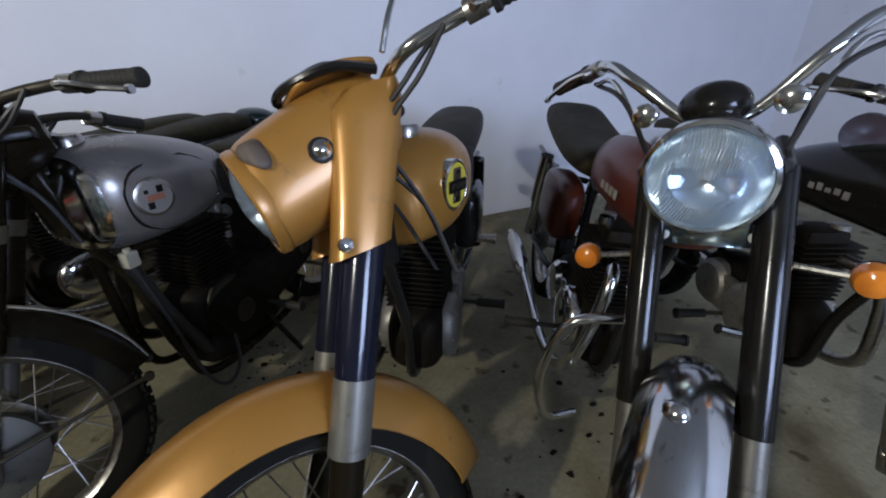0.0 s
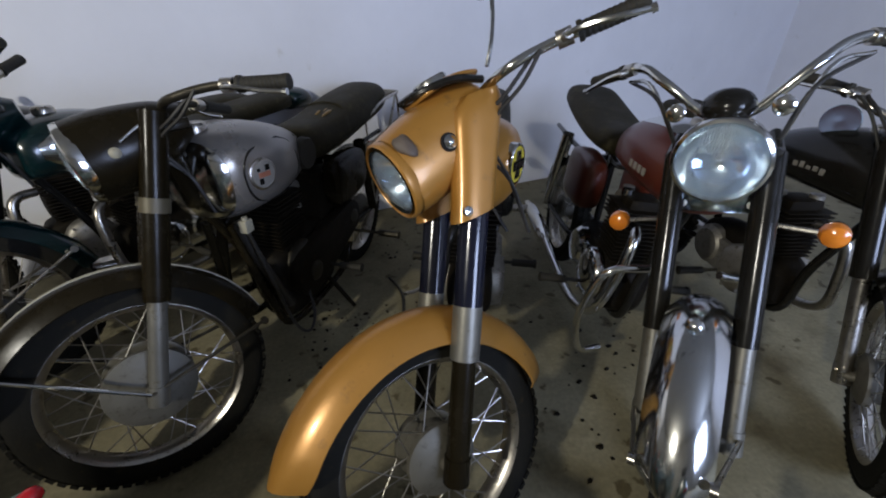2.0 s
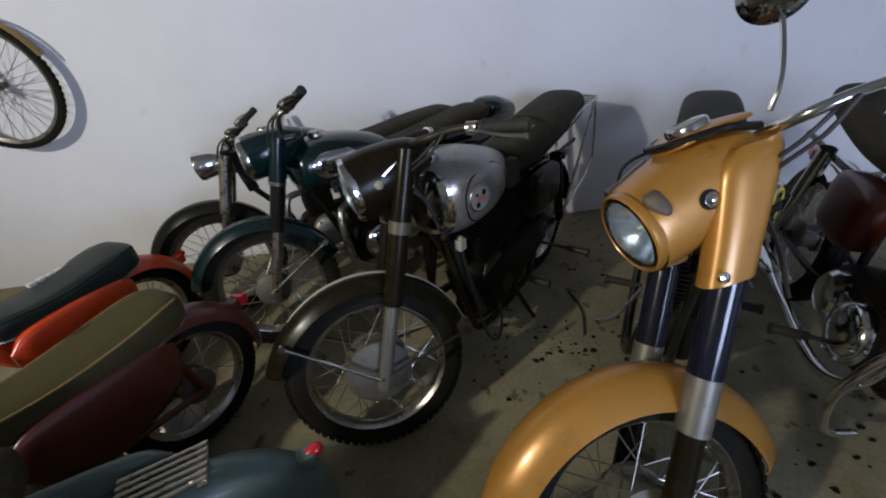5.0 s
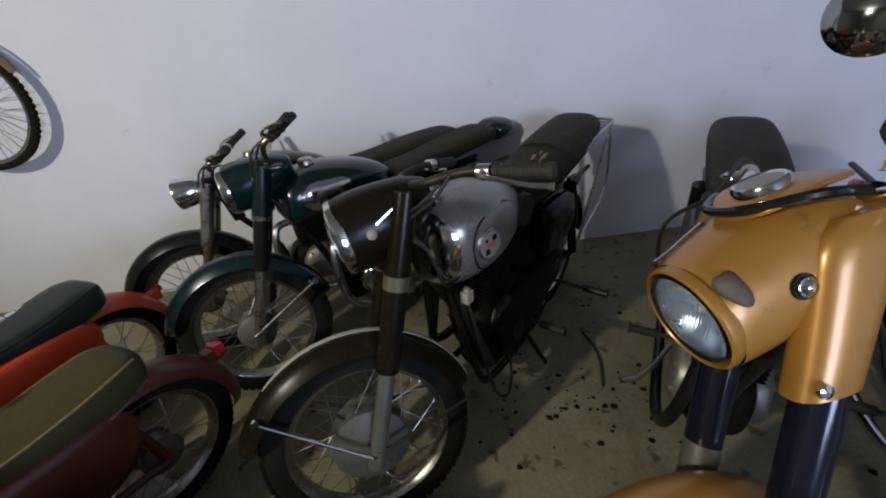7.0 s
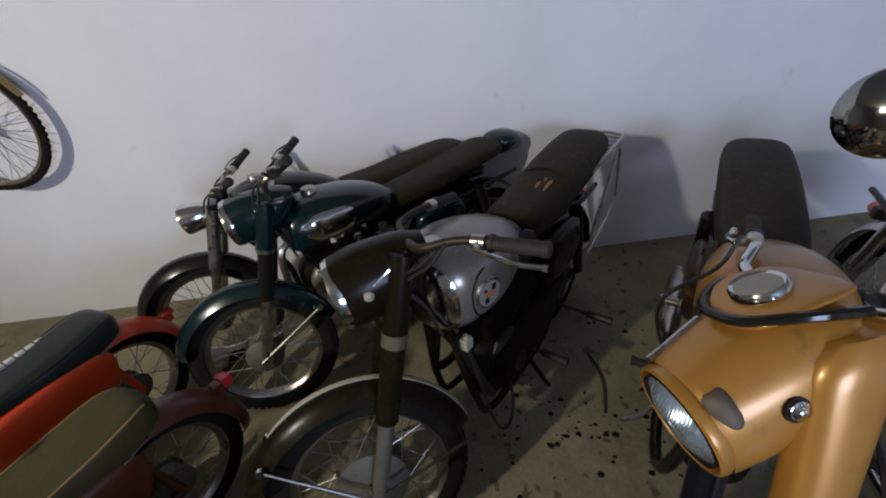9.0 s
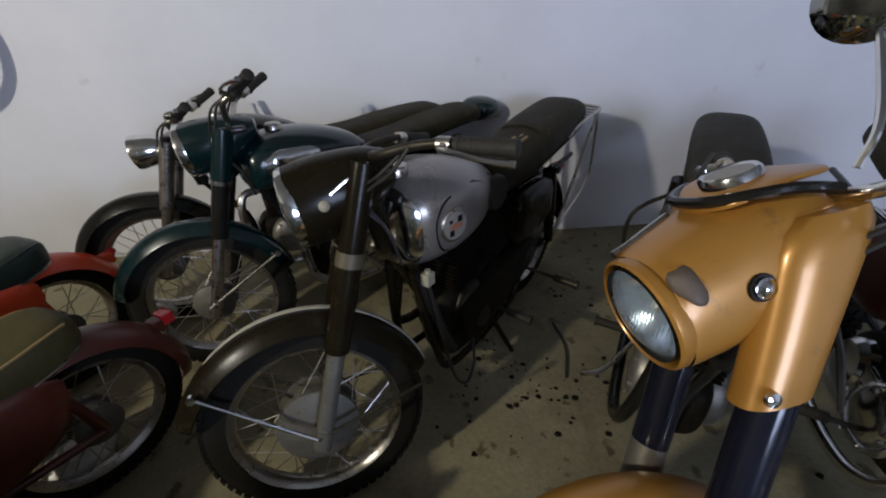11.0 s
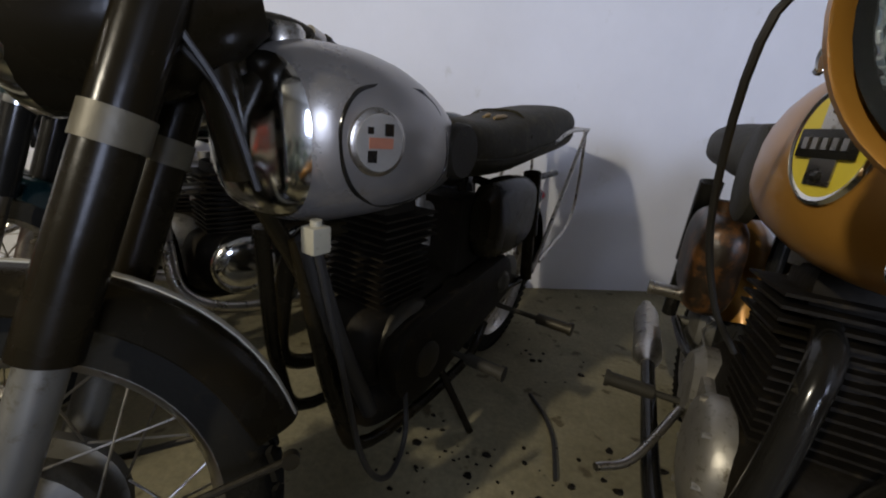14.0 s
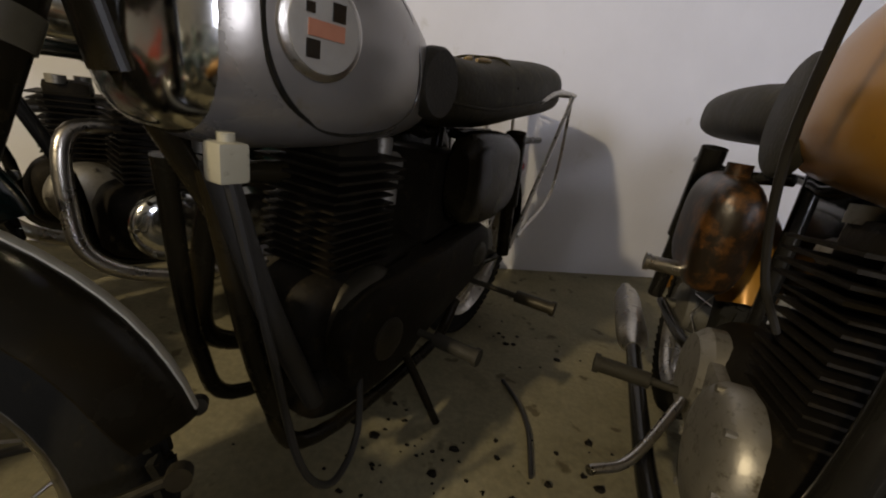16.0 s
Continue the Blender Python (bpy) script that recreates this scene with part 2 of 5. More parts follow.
def loft(bm, rows, n=2.4, m=None, seg=28, steps=5, low=1.0):
    """Rows of x, z, half width, half height, splined into a rounded body."""
    pts = [(Vector((r[0], r[1], 0)), Vector((r[2], r[3], 0))) for r in rows]
    a, b = spline([p[0] for p in pts], steps), spline([p[1] for p in pts], steps)
    return bridge(bm, [ring_x(p.x, 0, p.y, max(0.004, q.x), max(0.004, q.y), n, seg, low) for p, q in zip(a, b)], m=m)


def open_front(bm):
    """Takes away the cap over a loft's first ring."""
    bm.faces.ensure_lookup_table()
    bm.faces.remove(bm.faces[-2])
    return bm


def box(bm, x, y, z, sx, sy, sz, bevel=0.006, m=None, segments=2):
    made = bmesh.ops.create_cube(bm, size=1, matrix=(m or I4) @ Matrix.LocRotScale((x, y, z), None, (sx, sy, sz)))
    if bevel:
        edges = {e for v in made["verts"] for e in v.link_edges}
        bmesh.ops.bevel(bm, geom=list(edges), offset=bevel, segments=segments, profile=0.6, affect="EDGES", clamp_overlap=True)
    return bm


def arc_guard(bm, cx, cz, radius, a0, a1, half, drop, m=None, thick=0.003, seg=30, flare=0.0):
    """A mudguard: an arc in the x-z plane about (cx, cz), angles from the front, with a rounded section."""
    rings = []
    for i in range(seg + 1):
        a = radians(a0 + (a1 - a0) * i / seg)
        edge = max(0.0, abs(2 * i / seg - 1) - 0.9) * 10
        w = half * (1 - 0.35 * edge)
        rr = radius + flare * (max(0, 1 - 3 * i / seg)) ** 2
        loop = []
        cross = []
        for k in range(11):
            u = -1 + k / 5
            cross.append((u * w, -drop * abs(u) ** 2.4))
        inner = [(y * 0.96, d - thick) for y, d in reversed(cross)]
        for y, d in cross + inner:
            loop.append(Vector((cx + (rr + d) * math.cos(a), y, cz + (rr + d) * math.sin(a))))
        rings.append(loop)
    return bridge(bm, rings, m=m)


SPOKE_MESH = {}


def cached(key, name, build, material):
    if key not in SPOKE_MESH:
        ob = link(name, build(), material)
        SPOKE_MESH[key] = ob.data
        bpy.data.objects.remove(ob)
    return SPOKE_MESH[key]


def tyre_mesh(r, rim_r, tyre_w):
    h, t, w = r - rim_r, tyre_w / 2, tyre_w * 0.36
    prof = []
    for k in range(15):
        c, s = -math.cos(math.pi * k / 14), math.sin(math.pi * k / 14)
        prof.append((t * math.copysign(abs(c) ** 0.75, c) * (0.78 + 0.22 * s), rim_r - 0.004 + (h - 0.001) * s**0.8))
    bm = lathe(bmesh.new(), prof + [(w * 0.9, rim_r - 0.006), (-w * 0.9, rim_r - 0.006)], None, 72, True)
    for i in range(64):
        a = 2 * math.pi * (i + 0.5) / 64
        for y in (-0.55, 0.0, 0.55):
            turn = Matrix.Rotation(-a - (0.03 if y else 0), 4, "Y") @ Matrix.Translation((r - h * 0.16 * abs(y) - 0.003, y * t, 0))
            box(bm, 0, 0, 0, 0.008, t * 0.38, 0.021, 0, turn @ Matrix.Rotation(y * 0.5, 4, "Z") @ Matrix.Rotation(radians(14 if y > 0 else -14), 4, "X"))
    return bm


def wheel(name, parent, at, r, rim_r, tyre_w, hub_r, m, rim_mat=None, hub_mat=None, spokes=36, label=""):
    """A spoked wheel about the local y axis at the point at; the rim carries tyre, hub and spokes."""
    W = m @ Matrix.Translation(at)
    rim_mat, hub_mat = rim_mat or DULL_CHROME, hub_mat or HUB_METAL
    w = tyre_w * 0.36
    rim_profile = [(-w, rim_r), (-w, rim_r - 0.006), (-w * 0.8, rim_r - 0.013), (-w * 0.35, rim_r - 0.024), (w * 0.35, rim_r - 0.024), (w * 0.8, rim_r - 0.013), (w, rim_r - 0.006), (w, rim_r), (w * 0.85, rim_r + 0.001), (w * 0.6, rim_r - 0.012), (-w * 0.6, rim_r - 0.012), (-w * 0.85, rim_r + 0.001)]
    rim = shared(name, cached(("rim", rim_r, w, rim_mat.name), "rim", lambda: lathe(bmesh.new(), rim_profile, None, 56, True), rim_mat), parent, W)
    tagged(rim, label or "spoked wheel with a chromed steel rim")
    tagged(shared("tyre", cached(("tyre", r, rim_r, tyre_w), "tyre", lambda: tyre_mesh(r, rim_r, tyre_w), RUBBER), rim, I4), "worn black treaded tyre")
    hw = 0.06
    hub_profile = [(-hw - 0.03, 0.014), (-hw - 0.004, 0.016), (-hw, hub_r * 0.72), (-hw + 0.012, hub_r), (-hw + 0.03, hub_r), (-hw + 0.036, hub_r * 0.8), (hw - 0.036, hub_r * 0.8), (hw - 0.03, hub_r), (hw - 0.012, hub_r), (hw, hub_r * 0.72), (hw + 0.004, 0.016), (hw + 0.03, 0.014)]
    tagged(shared("hub", cached(("hub", hub_r, hub_mat.name), "hub", lambda: lathe(bmesh.new(), hub_profile, None, 32), hub_mat), rim, I4), "round brake hub")
    for i in range(spokes):
        s = 1 if (i // 2) % 2 else -1
        side = 1 if i % 2 else -1
        me = cached(("spoke", rim_r, hub_r, s), "spoke", lambda: tube(bmesh.new(), [(hub_r * math.cos(0.5), 0.036, hub_r * math.sin(0.5) * s), (rim_r - 0.02, 0.004, 0)], 0.0019, seg=5), DULL_CHROME)
        shared("spoke", me, rim, Matrix.Rotation(2 * math.pi * i / spokes, 4, "Y") @ Matrix.Diagonal((1, side, 1, 1)))
    return rim


def lamp_unit(parent, m, radius, shell, shell_mat, depth=0.16, ring_mat=None, rim=1.05):
    """A round headlamp whose lens looks along local +x: shell, chromed ring, reflector and fluted glass."""
    T = m @ Matrix.Rotation(radians(-90), 4, "Z")
    r = radius
    if shell:
        sh = part("headlamp_shell", lathe(bmesh.new(), [(0.0, r), (-depth * 0.25, r * 0.985), (-depth * 0.55, r * 0.87), (-depth * 0.8, r * 0.62), (-depth * 0.95, r * 0.3), (-depth, 0.01), (-depth + 0.004, 0.008), (-depth * 0.93, r * 0.28), (-depth * 0.78, r * 0.6), (-depth * 0.53, r * 0.85), (-depth * 0.25, r * 0.965), (0.0, r * 0.98)], T, 40, True), shell_mat, parent, "rounded headlamp shell")
    else:
        sh = parent
    part("lamp_ring", lathe(bmesh.new(), [(-0.012, r * (rim - 0.03)), (0.004, r * rim), (0.016, r * (rim - 0.03)), (0.02, r * 0.95), (0.012, r * 0.93), (-0.012, r * 0.94)], T, 44, True), ring_mat or CHROME, sh, "chromed headlamp ring")
    part("reflector", lathe(bmesh.new(), [(0.004, r * 0.93), (-0.02, r * 0.8), (-0.045, r * 0.55), (-0.058, r * 0.25), (-0.06, 0.012), (-0.062, 0.012), (-0.06, r * 0.27), (-0.047, r * 0.57), (-0.022, r * 0.82), (0.002, r * 0.935)], T, 40, True), REFLECTOR, sh, "bright bowl reflector")
    lens = lathe(bmesh.new(), [(0.008, r * 0.94), (0.016, r * 0.86), (0.027, r * 0.6), (0.033, r * 0.3), (0.035, 0.008), (0.031, 0.008), (0.029, r * 0.3), (0.023, r * 0.6), (0.012, r * 0.86), (0.004, r * 0.94)], T, 40, True)
    glass = part("lens", lens, LENS, sh, "clear fluted glass lens")
    glass.visible_shadow = False
    part("bulb", lathe(bmesh.new(), [(-0.058, 0.012), (-0.02, 0.012), (-0.012, 0.009), (-0.006, 0.003)], T, 14), ALLOY, sh)
    return sh

# ---- motorcycles ----
# Local frame of a machine: the front points along +x, +y is the rider's left, the unsteered front axle stands over the origin.


def steer_matrix(rake, steer, r):
    """Turns the front end about its raked steering axis."""
    u = Vector((-math.sin(radians(rake)), 0, math.cos(radians(rake))))
    p = Vector((-0.055, 0, r))
    return Matrix.Translation(p) @ Matrix.Rotation(radians(steer), 4, u) @ Matrix.Translation(-p), u


def fork_leg(bike, S, u, y, r, z_low, z_mid, z_top, lower_r, upper_r, lower, upper, name="fork_leg", gaiter=None):
    at = lambda z: Vector((-0.015, y, r)) + u * ((z - r) / u.z)
    leg = part(name, tube(bmesh.new(), [at(z_mid - 0.03), at(z_top)], upper_r, S, 18), upper, bike, "tubular upper fork leg")
    bm = tube(bmesh.new(), [at(z_low - 0.03), at(z_mid)], lower_r, S, 18)
    tube(bm, [at(z_low - 0.035), at(z_low + 0.02)], lower_r * 1.12, S, 16)
    tube(bm, [at(z_mid - 0.012), at(z_mid + 0.004)], lower_r * 1.14, S, 18)
    part("slider", bm, lower, leg, "grey metal fork slider")
    if gaiter:
        part("collar", tube(bmesh.new(), [at(gaiter - 0.018), at(gaiter + 0.018)], upper_r * 1.09, S, 18), BAND, leg, "worn dull collar band")
    return leg


def handlebar(bike, S, head, width, rise, back, bar_r=0.011, bar_mat=None, grip_mat=None, levers=True, inner=0.10, droop=0.0):
    """A swept bar with grips, levers and perches about the clamp at head."""
    x, z = head.x, head.z
    pts = [(x - back, width, z + rise - droop), (x - back * 0.45, width * 0.62, z + rise), (x - 0.01, inner * 1.5, z + rise * 0.7), (x + 0.005, inner * 0.55, z + 0.01)]
    full = pts + [(x + 0.005, 0, z)] + [(p[0], -p[1], p[2]) for p in reversed(pts)]
    bar = part("handlebar", tube(bmesh.new(), full, bar_r, S, 12), bar_mat or CHROME, bike, "chromed swept handlebar")
    for sgn in (1, -1):
        a, b = Vector(full[0]), Vector(full[1])
        if sgn < 0:
            a, b = Vector((a.x, -a.y, a.z)), Vector((b.x, -b.y, b.z))
        d = (a - b).normalized()
        g0 = a - d * 0.115
        q = d.to_track_quat("Y", "Z").to_matrix().to_4x4()
        prof = [(-0.004, 0.012), (-0.004, 0.021), (0.005, 0.021), (0.008, 0.017)]
        for k in range(9):
            prof += [(0.012 + 0.0105 * k, 0.0165), (0.014 + 0.0105 * k, 0.0177), (0.018 + 0.0105 * k, 0.0177), (0.020 + 0.0105 * k, 0.0165)]
        prof += [(0.115, 0.0185), (0.126, 0.0185), (0.129, 0.014), (0.129, 0.002)]
        bm = lathe(bmesh.new(), prof, S @ Matrix.Translation(g0) @ q, 18)
        part("grip", bm, grip_mat or GRIP, bar, "black rubber grip")
        if levers:
            f = Vector((1, 0, 0)) - d * d.x
            f.normalize()
            p0 = g0 - d * 0.03
            bm = tube(bmesh.new(), [p0 - d * 0.016, p0 + d * 0.016], 0.018, S, 14)
            tube(bm, [p0 + f * 0.012, p0 + f * 0.035 + d * 0.01], 0.010, S, 10)
            part("lever_perch", bm, DULL_CHROME, bar)
            q = [p0 + f * 0.032, p0 + f * 0.045 + d * 0.04, p0 + f * 0.05 + d * 0.10 - Vector((0, 0, 0.01)), p0 + f * 0.038 + d * 0.155 - Vector((0, 0, 0.018))]
            bm = tube(bmesh.new(), q, 0.006, S, 8)
            tube(bm, [q[-1] - d * 0.004, q[-1] + d * 0.006], 0.0085, S, 8)
            part("lever", bm, CHROME, bar, "curved chrome control lever")
    return bar


def cables(bike, S, head, width, rise, back, z_to):
    """Control cables from the lever perches, looping ahead of the bar and down beside the steering head."""
    x, z = head.x, head.z
    for s in (1, -1):
        for k in range(2):
            p = Vector((x - back * 0.45 + 0.03, s * width * (0.6 - 0.06 * k), z + rise - 0.005))
            pts = [p, p + Vector((0.045 + 0.02 * k, -s * 0.03, -0.05)), Vector((x + 0.05 + 0.02 * k, s * (0.1 - 0.03 * k), z - 0.08)), Vector((x + 0.01, s * 0.07, (z + z_to) / 2)), Vector((x - 0.015, s * 0.045, z_to + 0.06))]
            part("cable", tube(bmesh.new(), pts, 0.0045, S, 6), CABLE, bike)


def engine(bike, x, z, fin_n=9, fin_w=0.2, fin_d=0.17, side_mat=None, cyl_mat=None, lean=0, exhaust_side=-1, pipe_mat=None, wb=1.4, silencer_mat=None):
    """Crankcase, finned cylinder and head, covers, carburettor, pipe and silencer."""
    side_mat, cyl_mat = side_mat or ALLOY, cyl_mat or ENGINE
    bm = loft(bmesh.new(), [(x + 0.16, z - 0.01, 0.05, 0.06), (x + 0.12, z, 0.085, 0.1), (x, z, 0.095, 0.125), (x - 0.14, z + 0.01, 0.09, 0.115), (x - 0.27, z + 0.01, 0.085, 0.1), (x - 0.32, z + 0.01, 0.05, 0.06)], 3.2)
    part("crankcase", bm, ENGINE, bike, "oily cast crankcase")
    for sgn in (1, -1):
        bm = lathe(bmesh.new(), [(0.08, 0.105), (0.105, 0.104), (0.122, 0.09), (0.13, 0.06), (0.132, 0.01)], Matrix.Translation((x + 0.01, 0, z)) @ Matrix.Diagonal((1, sgn, 1, 1)), 32)
        lathe(bm, [(0.075, 0.09), (0.1, 0.088), (0.118, 0.07), (0.122, 0.01)], Matrix.Translation((x - 0.19, 0, z + 0.015)) @ Matrix.Diagonal((1, sgn, 1, 1)), 28)
        box(bm, x - 0.09, sgn * 0.093, z + 0.005, 0.2, 0.03, 0.14, 0.012)
        cover = part("side_cover", bm, side_mat, bike, "rounded cast engine side cover")
        for k in range(7):
            a = k * 0.9
            bm = tube(bmesh.new(), [(x + 0.01 + 0.092 * math.cos(a), sgn * 0.1, z + 0.092 * math.sin(a)), (x + 0.01 + 0.092 * math.cos(a), sgn * 0.126, z + 0.092 * math.sin(a))], 0.006, seg=8)
            part("cover_bolt", bm, side_mat, cover)
    L = Matrix.Translation((x + 0.03, 0, z + 0.1)) @ Matrix.Rotation(radians(lean), 4, "Y")
    bm = bmesh.new()
    tube(bm, [(0, 0, -0.02), (0, 0, fin_n * 0.016 + 0.01)], 0.062, L, 20)
    cyl = part("cylinder", bm, cyl_mat, bike, "finned iron cylinder")
    for k in range(fin_n):
        g = 1 - 0.12 * abs(k / fin_n - 0.4)
        part("fin", box(bmesh.new(), 0, 0, 0.012 + k * 0.016, fin_d * g, fin_w * g * 0.9, 0.0042, 0.0, L), cyl_mat, cyl)
    bm = bmesh.new()
    hz = fin_n * 0.016 + 0.015
    box(bm, 0, 0, hz + 0.045, 0.11, 0.13, 0.09, 0.02, L)
    top = part("cylinder_head", bm, cyl_mat, bike, "finned cylinder head with round caps")
    for k in range(4):
        part("head_fin", box(bmesh.new(), 0, 0, hz + k * 0.017, fin_d * 1.05, fin_w, 0.005, 0.0, L), cyl_mat, top)
    for cx, cy, cr in ((0.02, 0.05, 0.024), (-0.03, -0.05, 0.022)):
        part("valve_cap", tube(bmesh.new(), [(cx, cy, hz + 0.08), (cx, cy, hz + 0.103)], cr, L, 14), side_mat, top)
    p = L @ Vector((-0.1, 0, hz + 0.02))
    bm = tube(bmesh.new(), [p + Vector((0.06, 0, 0)), p + Vector((-0.09, 0, 0.005))], 0.024, seg=14)
    tube(bm, [p + Vector((-0.04, 0, -0.07)), p + Vector((-0.04, 0, 0.06))], 0.022, seg=14)
    tube(bm, [p + Vector((-0.02, 0.035, -0.07)), p + Vector((-0.02, 0.035, -0.02))], 0.024, seg=12)
    part("carburettor", bm, ALLOY, bike, "small cast carburettor")
    e = exhaust_side
    h = L @ Vector((0.07, e * 0.04, hz + 0.01))
    pts = [h, h + Vector((0.1, e * 0.03, -0.02)), Vector((x + 0.22, e * 0.1, z + 0.08)), Vector((x + 0.19, e * 0.13, z - 0.06)), Vector((x + 0.02, e * 0.15, z - 0.13)), Vector((x - 0.35, e * 0.16, z - 0.13)), Vector((x - 0.5, e * 0.165, z - 0.12))]
    pipe = part("exhaust_pipe", tube(bmesh.new(), pts, 0.019, seg=14), pipe_mat or DULL_CHROME, bike, "curved exhaust pipe")
    s0 = Vector((x - 0.48, e * 0.165, z - 0.12))
    prof = [(0, 0.02), (0.06, 0.04), (0.12, 0.043), (0.45, 0.043), (0.52, 0.036), (0.56, 0.022), (0.62, 0.02)]
    M = Matrix.Translation(s0) @ Matrix.Rotation(radians(90), 4, "Z") @ Matrix.Rotation(radians(-4), 4, "X")
    part("silencer", lathe(bmesh.new(), prof, M, 22), silencer_mat or DULL_CHROME, pipe, "long tubular silencer")


def frame_tubes(bike, head, seat_z, ex, ez, wb, rr, material, r=0.016):
    H = Vector((head.x - 0.04, 0, head.z - 0.06))
    bm = tube(bmesh.new(), [H + Vector((0.01, 0, -0.02)), H + Vector((-0.12, 0, 0.0)), Vector((ex - 0.2, 0, seat_z - 0.09)), Vector((-wb * 0.72, 0, seat_z - 0.1))], r)
    tube(bm, [H + Vector((-0.01, 0, -0.14)), Vector((ex + 0.2, 0, ez + 0.12)), Vector((ex + 0.16, 0, ez - 0.09)), Vector((ex, 0, ez - 0.13)), Vector((ex - 0.3, 0, ez - 0.12))], r)
    tube(bm, [Vector((ex - 0.3, 0, ez - 0.12)), Vector((ex - 0.34, 0, seat_z - 0.08))], r)
    tube(bm, [H + Vector((0.025, 0, 0.05)), H + Vector((-0.02, 0, -0.16))], 0.03, seg=14)
    for s in (1, -1):
        tube(bm, [(ex - 0.3, s * 0.04, ez - 0.02), (ex - 0.42, s * 0.09, ez - 0.02), (-wb, s * 0.1, rr)], 0.014)
        tube(bm, [(ex - 0.34, s * 0.03, seat_z - 0.1), (-wb * 0.8, s * 0.1, seat_z - 0.11), (-wb - 0.22, s * 0.1, seat_z - 0.1)], 0.012)
    return part("frame", bm, material, bike, "black tubular steel frame")


def shocks(bike, wb, rr, top_z, mat_body):
    for s in (1, -1):
        a, b = Vector((-wb + 0.01, s * 0.125, rr + 0.02)), Vector((-wb + 0.11, s * 0.125, top_z))
        d = b - a
        bm = tube(bmesh.new(), [a + d * 0.45, b], 0.03, seg=16)
        tube(bm, [a, a + d * 0.5], 0.022, seg=14)
        part("shock_absorber", bm, mat_body, bike, "shrouded rear shock absorber")


def pegs(bike, x, z, spread=0.2, material=None):
    for s in (1, -1):
        bm = tube(bmesh.new(), [(x, s * 0.1, z), (x, s * (spread + 0.02), z)], 0.008)
        tube(bm, [(x, s * spread, z), (x, s * (spread + 0.1), z)], 0.0165, seg=12)
        tube(bm, [(x, s * (spread + 0.095), z), (x, s * (spread + 0.105), z)], 0.02, seg=12)
        part("footpeg", bm, material or GRIP, bike, "rubber-covered footpeg")


def tail_lamp(bike, x, z, w=0.03):
    bm = box(bmesh.new(), x, 0, z, 0.05, 0.06, 0.05, 0.01)
    t = part("tail_lamp", bm, BLACK, bike)
    part("red_lens", lathe(bmesh.new(), [(0, w), (0.02, w), (0.045, w * 0.9), (0.055, w * 0.5), (0.057, 0.004)], Matrix.Translation((x - 0.02, 0, z)) @ Matrix.Rotation(radians(90), 4, "Z"), 20), RED_GLASS, t, "red glass tail lamp lens")
    return t


def stays(bike, S, r, guard_r, angle, y, y0, material):
    a = radians(angle)
    for s in (1, -1):
        p = Vector((guard_r * math.cos(a), s * y, r + guard_r * math.sin(a)))
        bm = tube(bmesh.new(), [p, Vector((0.0, s * y0, r + 0.01))], 0.0055, S, 8)
        tube(bm, [p - Vector((0, s * 0.006, 0)), p + Vector((0, s * 0.008, 0))], 0.012, S, 12)
        part("mudguard_stay", bm, material, bike, "thin metal mudguard stay")


def dual_seat(bike, rows, material, trim=None, label="long dual seat in dusty black vinyl"):
    seat = part("seat", loft(bmesh.new(), rows, 3.0, low=0.9), material, bike, label)
    if trim:
        for s in (1, -1):
            pts = [(x, s * (hw + 0.001), z - hh * 0.25) for x, z, hw, hh in rows[1:-1]]
            part("seat_trim", tube(bmesh.new(), pts, 0.0035, seg=6), trim, seat, "pale piping along the seat edge")
    return seat


def tank(bike, rows, material, label, low=0.75, n=2.6):
    t = part("fuel_tank", loft(bmesh.new(), rows, n, low=low, seg=36), material, bike, label)
    x, z = rows[2][0], rows[2][1] + rows[2][3]
    bm = lathe(bmesh.new(), [(-0.01, 0.034), (0.012, 0.034), (0.02, 0.028), (0.022, 0.004)], Matrix.Translation((x, 0, z)) @ Matrix.Rotation(radians(90), 4, "X"), 22)
    part("filler_cap", bm, DULL_CHROME, t, "round metal filler cap")
    return t


def side_of(rows, x, z, low=0.75, n=2.6):
    """Half-width of a lofted tank at a place on its side."""
    for a, b in zip(rows, rows[1:]):
        if b[0] <= x <= a[0]:
            f = (a[0] - x) / (a[0] - b[0])
            zc, hw, hh = (a[k] + (b[k] - a[k]) * f for k in (1, 2, 3))
            d = (z - zc) / (hh if z > zc else hh * low)
            return hw * max(0.02, 1 - min(0.98, abs(d)) ** n) ** (1 / n)
    return rows[0][2]


def machine(name, label, x, y, heading, category="motorcycle", group="motorcycles along the wall", lean=0.0):
    root = new(name)
    root.empty_display_size = 0.1
    root.matrix_world = pose(x, y, 0, lean, 0, heading)
    return tagged(root, label, category, group)


def side_disc(parent, name, x, y, z, radius, thick, material, label, squash=1.0, tilt=0, yaw=0):
    s = 1 if y > 0 else -1
    M = Matrix.Translation((x, y, z)) @ Matrix.Rotation(radians(-s * yaw), 4, "Z") @ Matrix.Rotation(radians(tilt), 4, "Y") @ Matrix.Diagonal((1, s, squash, 1))
    return part(name, lathe(bmesh.new(), [(0, radius), (thick, radius * 0.98), (thick * 1.3, radius * 0.9), (thick * 1.3, 0.002)], M, 32), material, parent, label)

# ---- room ----


